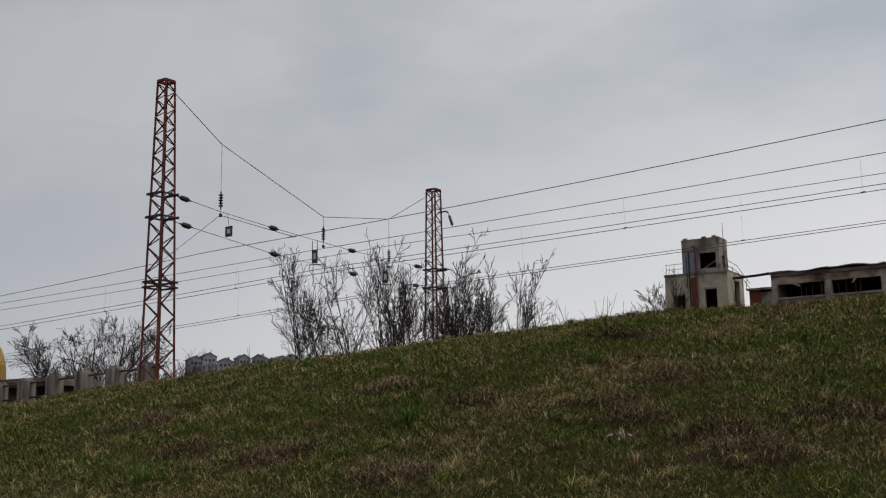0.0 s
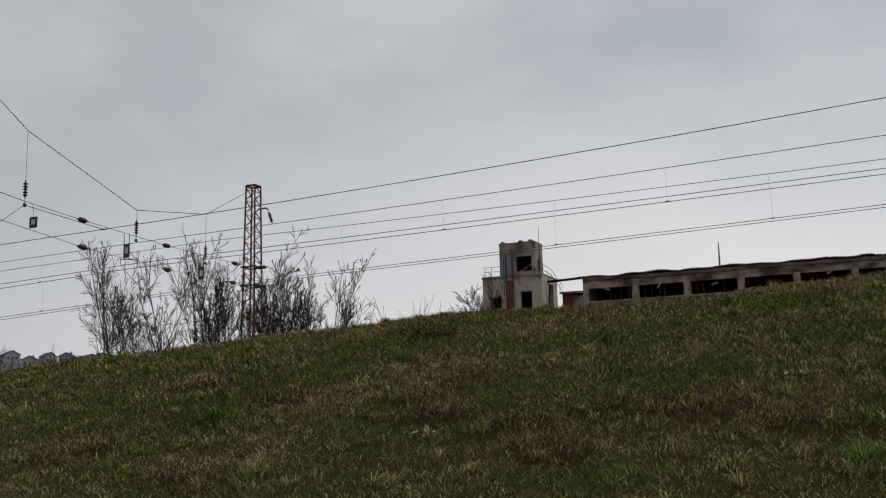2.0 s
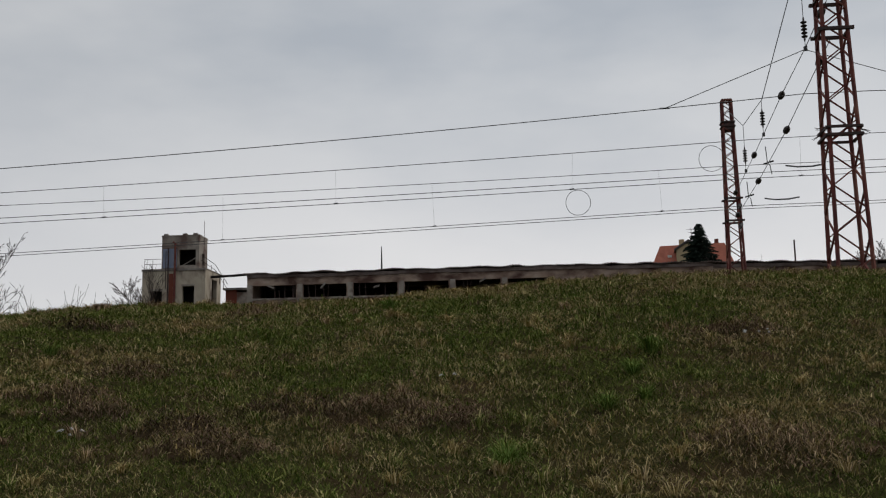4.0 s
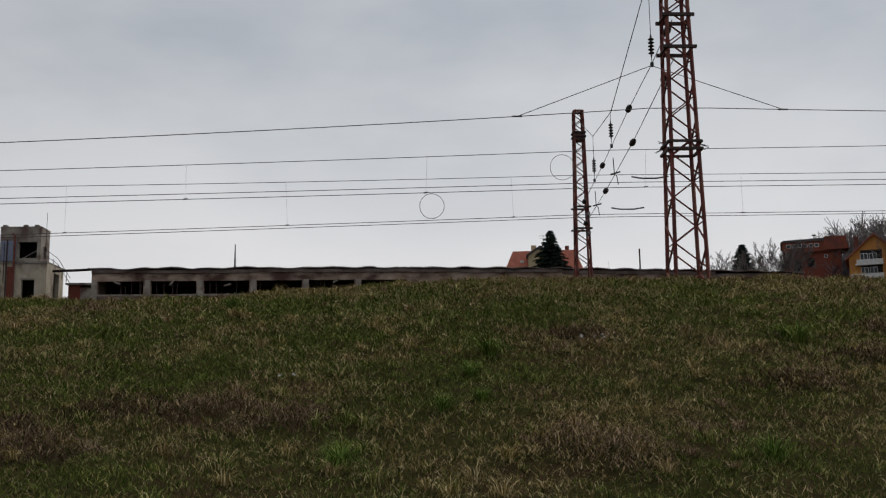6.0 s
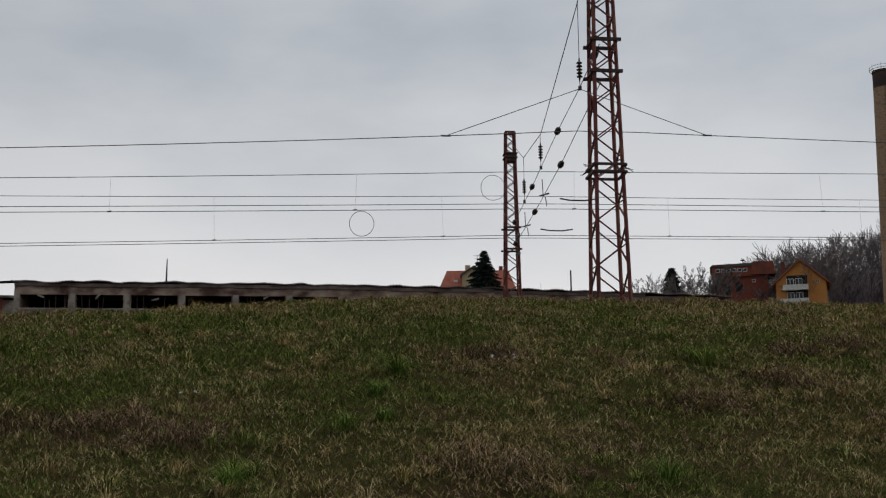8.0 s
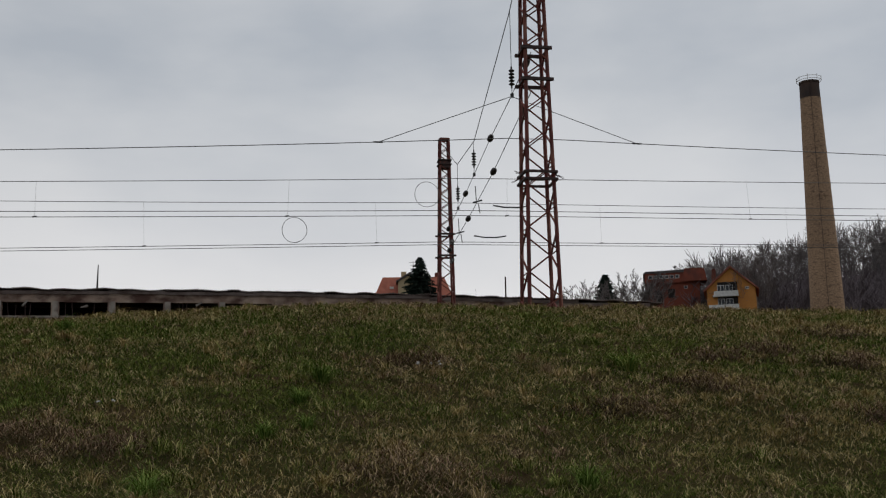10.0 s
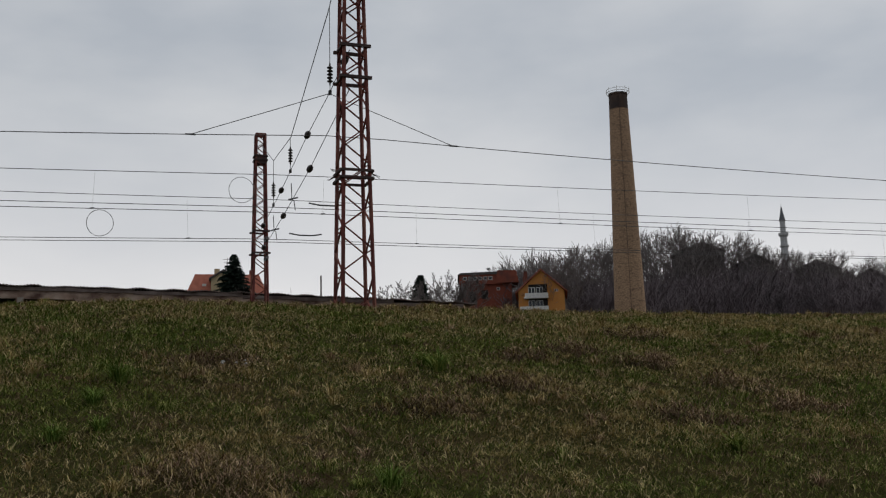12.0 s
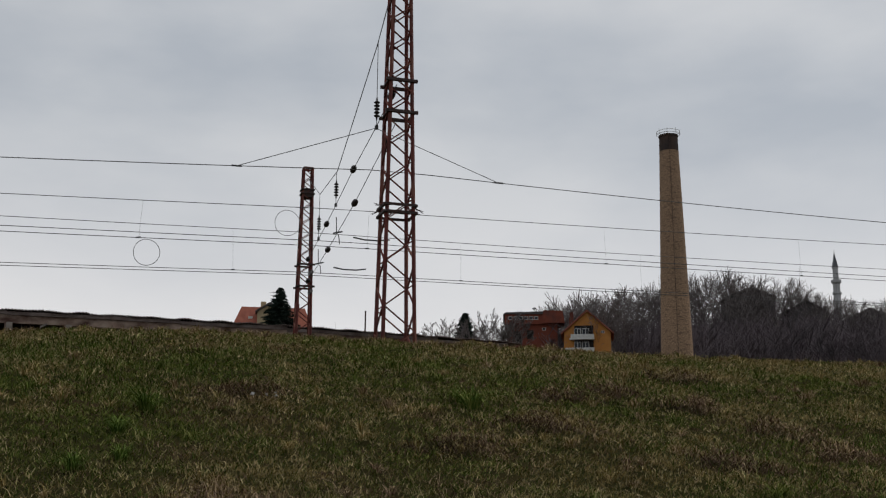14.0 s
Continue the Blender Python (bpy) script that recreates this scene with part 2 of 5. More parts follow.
def tube_bm(pts, r, sides=5, r_end=None):
    return tube(bmesh.new(), pts, r, sides, r_end)


BAR_MESHES = {}


def bar(name, p, q, w, d, mat, parent, spin=0.0):
    """A straight steel bar from p to q (in the parent's space); alike bars share one mesh."""
    if mat.name not in BAR_MESHES:
        b = box_bm(-0.5, 0.5, -0.5, 0.5, 0, 1)
        BAR_MESHES[mat.name] = mesh_of(b, "bar", mat)
    ob = new(name, BAR_MESHES[mat.name])
    ob.parent = parent
    p, q = Vector(p), Vector(q)
    t = (q - p).to_track_quat("Z", "Y").to_matrix().to_4x4()
    ob.matrix_basis = Matrix.Translation(p) @ t @ Matrix.Rotation(spin, 4, "Z") @ Matrix.Diagonal((w, d, (q - p).length, 1))
    return ob


def fast_mesh(name, verts, faces, mat):
    """A mesh from arrays: verts n x 3, faces m x k."""
    me = bpy.data.meshes.new(name)
    m, k = faces.shape
    me.vertices.add(len(verts))
    me.vertices.foreach_set("co", np.ascontiguousarray(verts, dtype=np.float32).ravel())
    me.loops.add(m * k)
    me.loops.foreach_set("vertex_index", np.ascontiguousarray(faces, dtype=np.int32).ravel())
    me.polygons.add(m)
    me.polygons.foreach_set("loop_start", np.arange(0, m * k, k, dtype=np.int32))
    me.polygons.foreach_set("loop_total", np.full(m, k, dtype=np.int32))
    me.update()
    me.materials.append(mat)
    return me


# ---------------------------------------------------------------- ground
def smooth(a, b, v):
    t = np.clip((v - a) / (b - a), 0, 1)
    return t * t * (3 - 2 * t)


def wobble(x, y, s, seed):
    """Smooth unevenness out of a few sines."""
    r = np.random.RandomState(seed)
    out = 0
    for _ in range(7):
        a, f, ph = r.uniform(0, 6.28), r.uniform(0.6, 1.7) / s, r.uniform(0, 6.28)
        out = out + np.sin((x * np.cos(a) + y * np.sin(a)) * f * 6.28 + ph)
    return out / 7


CREST_X = (-60, -34, -28, -24, -20, -17.5, -14, -9.5, -7, -4, 1, 5, 9, 13, 17, 22, 30)
CREST_DZ = (-0.14, -0.14, -0.10, -0.06, -0.05, 0.03, 0.03, 0.22, -0.04, -0.12, 0.02, 0.02, 0.0, -0.04, -0.02, 0.06, 0.08)


def crest_height(x):
    left = np.maximum(0.0, 2.0 - x)
    base = 4.86 - 0.018 * left - 0.0008 * np.minimum(left, 60) ** 2 + 0.08 * np.exp(-((x - 3) / 6.0) ** 2) - 0.10 - 0.09 * np.exp(-((x + 9) / 7.0) ** 2) + 0.05 * smooth(5, 14, x)
    return base + sum(np.interp(x + o, CREST_X, CREST_DZ) for o in (-1.2, 0.0, 1.2)) / 3


def height(x, y):
    """Height of the ground: road verge, grass bank with its rounded crest, plateau, rising land behind."""
    x, y = np.asarray(x, float), np.asarray(y, float)
    c = crest_height(x)
    s = np.clip((y - 5.5) / 19.0, 0, 1)
    bank = c * (s + 0.07 * np.sin(np.pi * s) - 0.028 * np.sin(2 * np.pi * s))
    top = 0.45 * smooth(24, 32, y) + 0.6 * smooth(34, 60, y)
    back = smooth(-75, -30, x) * (smooth(56, 92, y) * 3.6 + np.clip(y - 92, 0, 60) * 0.20 + np.clip(y - 152, 0, 400) * 0.04)
    low = (1 - smooth(-75, -30, x)) * (np.clip(y - 60, 0, 500) * 0.012)
    hill = 23 * np.exp(-(((x - 185) / 72) ** 2 + ((y - 268) / 55) ** 2)) + 10 * np.exp(-(((x - 300) / 80) ** 2 + ((y - 330) / 60) ** 2))
    town = 43.5 * np.exp(-(((x + 425) / 110) ** 2 + ((y - 445) / 90) ** 2))
    z = bank + top + back + low + hill + town
    near = smooth(3, 8, y) * (1 - smooth(26, 34, y))
    return z + near * (0.10 * wobble(x, y, 3.6, 3) + 0.05 * wobble(x, y, 1.3, 5) + 0.02 * wobble(x, y, 0.9, 15))


def axis(*spans):
    out = []
    for a, b, step in spans:
        out += list(np.arange(a, b, step))
    return np.array(out + [spans[-1][1]])


def build_ground():
    xs = axis((-1600, -640, 120), (-640, -60, 14.5), (-60, 50, 0.4), (50, 420, 10), (420, 1600, 118))
    ys = axis((-1200, -60, 114), (-60, 2, 6), (2, 34, 0.32), (34, 70, 2), (70, 640, 11), (640, 1600, 120))
    X, Y = np.meshgrid(xs, ys)
    v = np.stack([X, Y, height(X, Y)], -1).reshape(-1, 3)
    w = len(xs)
    i = (np.arange(len(ys) - 1)[:, None] * w + np.arange(w - 1)[None, :]).ravel()
    me = fast_mesh("ground", v, np.stack([i, i + 1, i + 1 + w, i + w], -1), M_SOIL)
    me.polygons.foreach_set("use_smooth", np.ones(len(i), dtype=bool))
    ob = new("ground", me)
    return tagged(ob, "grassy railway bank and open land behind it", "ground", kind="structure")


build_ground()


def zg(x, y):
    return float(height(x, y))


# ---------------------------------------------------------------- lattice masts
def mast(at, top, collar, arms, label, base_w=0.95, top_w=0.48, panels=13, spikes=True):
    z0 = zg(at[0], at[1]) - 0.15
    ob = thing("lattice_mast", label, "railway mast", (at[0], at[1], z0), group="railway masts")
    H = top - z0

    def half(z):
        return 0.5 * (base_w + (top_w - base_w) * z / H)

    corners = [(-1, -1), (1, -1), (1, 1), (-1, 1)]
    for cx, cy in corners:
        p, q = (cx * half(0), cy * half(0), 0), (cx * half(H), cy * half(H), H)
        bar("leg", p, q, 0.085, 0.085, M_RUST, ob)
        part("foundation", box_bm(p[0] - 0.16, p[0] + 0.16, p[1] - 0.16, p[1] + 0.16, -0.4, 0.18), M_CONC, ob, "concrete footing")
    # panel heights shrink upwards
    ratio = (top_w / base_w) ** (1.0 / panels)
    hs = np.array([ratio ** i for i in range(panels)])
    zs = np.concatenate([[0.12], 0.12 + np.cumsum(hs) / hs.sum() * (H - 0.2)])
    for f in range(4):
        a, b = corners[f], corners[(f + 1) % 4]
        for i in range(panels):
            lo, hi = zs[i], zs[i + 1]
            s, e = (a, b) if f < 2 else (b, a)
            mid = (lo + hi) / 2
            off = Vector(((a[0] + b[0]) / 2, (a[1] + b[1]) / 2, 0)) * 0.03
            p = Vector((s[0] * half(lo), s[1] * half(lo), lo)) + off
            q = Vector((e[0] * half(mid), e[1] * half(mid), mid)) + off
            r = Vector((s[0] * half(hi), s[1] * half(hi), hi)) + off
            bar("brace", p, q, 0.05, 0.035, M_RUST, ob)
            bar("brace", q, r, 0.05, 0.035, M_RUST, ob)
    # cap ring
    for f in range(4):
        a, b = corners[f], corners[(f + 1) % 4]
        bar("cap_bar", (a[0] * half(H), a[1] * half(H), H), (b[0] * half(H), b[1] * half(H), H), 0.10, 0.10, M_RUST, ob)
    # collar: two rings of angle iron
    if collar:
        for dz in (0.0, 0.22):
            z = collar - z0 + dz
            for f in range(4):
                a, b = corners[f], corners[(f + 1) % 4]
                k = half(z) + 0.05
                bar("collar_bar", (a[0] * k * 1.08, a[1] * k * 1.08, z), (b[0] * k * 1.08, b[1] * k * 1.08, z), 0.07, 0.07, M_RUSTD, ob)
        rnd = random.Random(int(collar * 100))
        z = collar - z0 + 0.22
        if spikes:
            for side in (-1, 1):
                for i in range(7):
                    y = (-0.9 + 0.3 * i) * half(z)
                    p = Vector((side * half(z), y, z))
                    bar("spike", p, p + Vector((side * rnd.uniform(0.26, 0.38), rnd.uniform(-0.06, 0.06), rnd.uniform(-0.20, 0.10))), 0.014, 0.014, M_RUSTD, ob)
    for za in arms:
        z = za - z0
        k = half(z) + 0.06
        for side in (-1, 1):
            bar("crossarm", (-k - 0.10, side * k, z), (k + 0.10, side * k, z), 0.09, 0.09, M_RUSTD, ob)
        for side in (-1, 1):
            bar("crossarm", (side * k, -k, z), (side * k, k, z), 0.06, 0.06, M_RUSTD, ob)
    return ob


MASTS = {
    "a": mast((-32.35, 29.08), 16.27, 7.70, (11.5, 10.55), "tall rusty red lattice railway mast with spiked collar"),
    "b": mast((-34.2, 51.7), 16.23, None, (11.4, 10.3), "rusty red lattice mast behind a bare bush", top_w=0.60, panels=13),
    "c": mast((8.57, 30.15), 18.0, 9.40, (13.5, 12.5), "tall rusty red lattice railway mast with spiked collar on the bank", panels=12),
    "d": mast((9.86, 54.4), 17.95, 16.55, (12.75, 11.6), "slender rusty lattice railway mast beyond the tracks", top_w=0.45, base_w=0.85, spikes=False),
}


# ---------------------------------------------------------------- head spans between the masts
def strain_insulator():
    bm = bmesh.new()
    lathe(bm, [(0.02, -0.42), (0.035, -0.36), (0.035, -0.26), (0.10, -0.20), (0.115, -0.10), (0.085, -0.07), (0.12, 0.0), (0.085, 0.05), (0.115, 0.10),
               (0.10, 0.20), (0.035, 0.26), (0.035, 0.36), (0.02, 0.42)], 10)
    return mesh_of(bm, "insulator", M_INS)


def hanging_insulator():
    bm = bmesh.new()
    rings = [(0.02, 0.40), (0.03, 0.34)]
    for i in range(5):
        z = 0.28 - i * 0.12
        rings += [(0.035, z), (0.105, z - 0.05), (0.095, z - 0.075), (0.035, z - 0.08)]
    rings += [(0.03, -0.36), (0.015, -0.42)]
    lathe(bm, rings[::-1], 10)
    return mesh_of(bm, "insulator", M_INS)


INS_STRAIN, INS_HANG = strain_insulator(), hanging_insulator()


def place(name, mesh, at, direction, parent, label=""):
    ob = new(name, mesh)
    ob.parent = parent
    ob.matrix_basis = Matrix.Translation(at) @ Vector(direction).to_track_quat("Z", "Y").to_matrix().to_4x4()
    return tagged(ob, label) if label else ob


def head_span(a, b, rope, hangers, upper, lower, label):
    """Ropes hung between two masts at a and b; points are given as (y, z) in the plane of the masts."""
    ob = thing("head_span", label, "overhead line", (0, 0, 0), group="head spans")

    def at(y, z):
        return Vector((a[0] + (b[0] - a[0]) * (y - a[1]) / (b[1] - a[1]), y, z))

    part("suspension_rope", tube_bm([at(*p) for p in rope], 0.017, 5), M_WIRE, ob)
    for y, z_top, z_bot, z_ins in hangers:
        part("hanger", tube_bm([at(y, z_top), at(y, z_bot)], 0.012, 4), M_WIRE, ob)
        place("insulator", INS_HANG, at(y, z_ins), (0, 0, 1), ob, "brown porcelain hanging insulator")
        part("clamp", box_bm(*(c for v, h in zip(at(y, z_bot), (0.05, 0.05, 0.07)) for c in (v - h, v + h))), M_PLATE, ob)
    for name, pts, spots in (("upper_cross_rope", *upper), ("lower_cross_rope", *lower)):
        pv = [at(*p) for p in pts]
        part(name, tube_bm(pv, 0.014, 5), M_WIRE, ob)
        for y in spots:
            i = max(k for k in range(len(pts) - 1) if pts[k][0] <= y)
            f = (y - pts[i][0]) / (pts[i + 1][0] - pts[i][0])
            place("insulator", INS_STRAIN, pv[i].lerp(pv[i + 1], f), pv[i + 1] - pv[i], ob, "dark porcelain strain insulator")
    return ob, at


span_a, at_a = head_span(
    (-32.35, 29.08), (-34.2, 51.7),
    [(29.45, 16.0), (32.62, 14.45), (40.35, 12.58), (46.58, 13.57), (51.3, 15.9)],
    [(32.62, 14.45, 11.28, 11.95), (40.35, 12.58, 11.09, 11.72), (46.58, 13.57, 10.9, 11.5)],
    ([(29.5, 11.62), (32.6, 11.44), (36.34, 11.34), (42.92, 11.26), (51.2, 11.38)], (30.35, 36.34, 42.92, 49.7)),
    ([(29.5, 10.52), (30.5, 10.46), (36.41, 10.13), (43.03, 10.06), (51.2, 10.28)], (30.5, 36.41, 43.03, 49.5)),
    "sagging cross ropes with dark insulators between two masts")
span_b, at_b = head_span(
    (8.57, 30.15), (9.86, 54.4),
    [(30.5, 17.6), (34.1, 16.4), (43.13, 14.54), (48.86, 15.07), (54.0, 17.3)],
    [(33.9, 16.45, 13.39, 14.05), (43.3, 14.55, 13.11, 13.8), (48.88, 15.07, 12.93, 13.65)],
    ([(30.5, 13.62), (33.95, 13.42), (38.73, 13.34), (46.13, 12.97), (54.0, 12.75)], (31.3, 38.73, 46.13, 52.9)),
    ([(30.5, 12.4), (38.2, 11.88), (45.44, 11.66), (54.0, 11.6)], (32.0, 38.2, 45.44, 52.6)),
    "cross ropes with dark insulators between near and far mast")


def marker_plate(parent, c, w, h, rods=False):
    """A hanging rectangular board with a pale field."""
    x, y, z = c
    part("board", box_bm(x - w / 2, x + w / 2, y - 0.02, y + 0.02, z - h / 2, z + h / 2), M_PLATE, parent, "dark square line marker board")
    part("board_field", box_bm(x - w * 0.22, x + w * 0.28, y - 0.03, y - 0.023, z - h * 0.2, z + h * 0.25), M_WHITE, parent, "pale field of the board")
    if rods:
        for s in (-1, 1):
            part("rod", tube_bm([(x + s * w * 0.45, y, z + h / 2 - 0.05), (x + s * w * 0.45, y, z + h / 2 + 0.45)], 0.018, 5), M_WIRE, parent)
        part("bracket", tube_bm([(x - 0.35, y, z - h / 2 - 0.25), (x - 0.35, y, z - h / 2 - 0.05), (x + 0.4, y, z - h / 2 - 0.1)], 0.025, 5), M_PLATE, parent)
    else:
        part("rod", tube_bm([(x, y, z + h / 2), (x - 0.08, y, z + h / 2 + 0.5)], 0.012, 4), M_WIRE, parent)


marker_plate(span_a, at_a(33.19, 10.66), 0.40, 0.46)
marker_plate(span_a, at_a(39.63, 10.48), 0.34, 0.66, True)
marker_plate(span_a, at_a(46.2, 10.3), 0.34, 0.66, True)
for y, z in ((42.7, 11.76), (48.5, 11.64)):
    c = at_b(y, z)
    part("steady_arm", tube_bm([c + Vector((0, 0.25, 0.75)), c + Vector((0.0, 0.1, 0.02)), c + Vector((0.05, -0.1, -0.1)), c + Vector((0.08, -0.2, -0.5))], 0.02, 5), M_PLATE, span_b)
    part("steady_arm", tube_bm([c + Vector((-0.15, 0.1, 0.0)), c + Vector((0.22, -0.05, 0.08))], 0.035, 5), M_PLATE, span_b)
    part("splice", tube_bm([c + Vector((0.75, 0.3, -0.05)), c + Vector((1.2, 0.3, -0.12)), c + Vector((1.8, 0.3, -0.12)), c + Vector((2.3, 0.3, -0.04))], 0.035, 5), M_PLATE, span_b)


# ---------------------------------------------------------------- overhead wires along the line
TRACK_Y = {1: (32.6, 34.0), 2: (40.4, 43.45), 3: (46.6, 48.9)}
X1, X3 = -33.2, 9.2


def wire_point(track, heights, sag, x):
    """heights: at the mast before, the two in view and the mast after."""
    a, b = TRACK_Y[track]
    y = a + (b - a) * (x - X1) / (X3 - X1)
    step = X3 - X1
    k = min(max(int(math.floor((x - X1) / step)) + 1, 0), len(heights) - 2)
    f = (x - (X1 + (k - 1) * step)) / step
    return Vector((x, y, heights[k] + (heights[k + 1] - heights[k]) * f - 4 * sag * f * (1 - f)))


WIRES = {
    "feeder": (1, (8.0, 9.75, 11.95, 12.4, 12.9), 0.25),
    "messenger_two": (2, (9.4, 11.0, 12.98, 14.6, 16.0), 0.10),
    "contact_two": (2, (7.4, 9.78, 11.36, 12.5, 13.8), 0.05),
    "aux_two": (2, (7.6, 10.0, 11.58, 12.72, 14.0), 0.05),
    "messenger_three": (3, (10.6, 12.1, 13.2, 14.3, 15.4), 0.12),
    "contact_three": (3, (7.2, 9.65, 11.3, 12.2, 13.1), 0.05),
    "aux_three": (3, (7.0, 9.53, 11.17, 12.08, 13.0), 0.05),
}


def wires():
    for key, (track, hs, sag) in WIRES.items():
        pts = [wire_point(track, hs, sag, x) for x in np.arange(-118, 135.1, 2.11)]
        solo("overhead_wire", tube_bm(pts, 0.015, 5), M_WIRE, "thin dark overhead railway wire", "wire", "overhead wires")
    # droppers and clips between messenger and contact wire
    rnd = random.Random(4)
    for track, up, lo in ((2, "messenger_two", "contact_two"), (3, "messenger_three", "contact_three")):
        x = -62.0 + track * 2.3
        while x < 70:
            p, q = wire_point(*WIRES[up], x), wire_point(*WIRES[lo], x + rnd.uniform(-0.1, 0.1))
            d = solo("dropper", tube_bm([p, q], 0.004, 3), M_WIRE, "fine dropper between two overhead wires", "wire", "droppers")
            part("clip", tube_bm([q + Vector((-0.08, 0, 0)), q + Vector((0.08, 0, 0.02))], 0.032, 5), M_PLATE, d)
            x += rnd.uniform(9.0, 11.5)
    # bridle ropes that carry the first wire at each head span
    for top, xs in (((-32.64, 32.6, 11.28), (-36.2, -28.6)), ((8.77, 33.99, 13.39), (4.2, 13.2))):
        b = thing("bridle_rope", "slanting bridle rope under a head span", "wire", group="bridle ropes")
        for x in xs:
            q = wire_point(*WIRES["feeder"], x)
            part("rope", tube_bm([top, q], 0.013, 4), M_WIRE, b)
            part("clamp", tube_bm([q + Vector((-0.16, 0, 0.0)), q + Vector((0.16, 0, 0.0))], 0.03, 5), M_PLATE, b)
    # coils of spare wire
    for c, r in (((1.85, 48.0, 11.55), 0.56), ((8.25, 50.0, 13.85), 0.60)):
        ring = [Vector((c[0] + r * math.cos(a), c[1] + 0.05 * math.sin(2 * a), c[2] + r * 1.04 * math.sin(a))) for a in np.linspace(0, 2 * math.pi, 33)]
        solo("wire_coil", tube_bm(ring, 0.013, 4), M_WIRE, "round loop of spare wire hanging on the line", "wire", "wire coils")


wires()


def mast_bracket():
    ob = MASTS["b"]
    o = Vector(ob.matrix_basis.translation)
    p = Vector((-33.7, 51.45, 14.75)) - o
    part("bracket", tube_bm([p, p + Vector((0.55, 0, 0.02)), p + Vector((0.7, 0, -0.1))], 0.05, 5), M_RUSTD, ob)
    place("insulator", INS_HANG, p + Vector((0.85, 0, -0.55)), (-0.35, 0, 1), ob, "dark insulator hanging aslant")
    for z in (11.35, 10.26):
        place("insulator", INS_STRAIN, Vector((-33.5, 51.6, z)) - o, (1, 0.2, 0), ob, "dark porcelain insulator")
    oc = MASTS["d"]
    o = Vector(oc.matrix_basis.translation)
    part("switch_box", box_bm(-0.22, 0.30, -0.3, 0.3, 16.35 - o.z, 16.75 - o.z), M_RUSTD, oc, "dark rusty box")
    for z in (12.3, 11.3):
        place("insulator", INS_STRAIN, Vector((0.25, -0.5, z - o.z)), (0.4, 1, 0.6), oc, "dark porcelain insulator")


mast_bracket()


# ---------------------------------------------------------------- derelict works
def wall_with_holes(bm, x0, x1, z0, z1, y0, y1, holes):
    """A wall along x with rectangular openings (hx0, hx1, hz0, hz1), cut as real holes."""
    xs = sorted({x0, x1, *(h[0] for h in holes), *(h[1] for h in holes)})
    zs = sorted({z0, z1, *(h[2] for h in holes), *(h[3] for h in holes)})
    nx, nz = len(xs) - 1, len(zs) - 1

    def solid(i, k):
        if not (0 <= i < nx and 0 <= k < nz):
            return False
        cx, cz = (xs[i] + xs[i + 1]) / 2, (zs[k] + zs[k + 1]) / 2
        return not any(h[0] < cx < h[1] and h[2] < cz < h[3] for h in holes)

    cache = {}

    def v(i, k, side):
        if (i, k, side) not in cache:
            cache[i, k, side] = bm.verts.new((xs[i], y0 if side == 0 else y1, zs[k]))
        return cache[i, k, side]

    for i in range(nx):
        for k in range(nz):
            if not solid(i, k):
                continue
            bm.faces.new((v(i, k, 0), v(i + 1, k, 0), v(i + 1, k + 1, 0), v(i, k + 1, 0)))
            bm.faces.new((v(i, k + 1, 1), v(i + 1, k + 1, 1), v(i + 1, k, 1), v(i, k, 1)))
            for di, dk, e in ((-1, 0, ((0, 0), (0, 1))), (1, 0, ((1, 1), (1, 0))), (0, -1, ((1, 0), (0, 0))), (0, 1, ((0, 1), (1, 1)))):
                if not solid(i + di, k + dk):
                    (a, b), (c, d) = e
                    bm.faces.new((v(i + a, k + b, 0), v(i + c, k + d, 0), v(i + c, k + d, 1), v(i + a, k + b, 1)))
    return bm


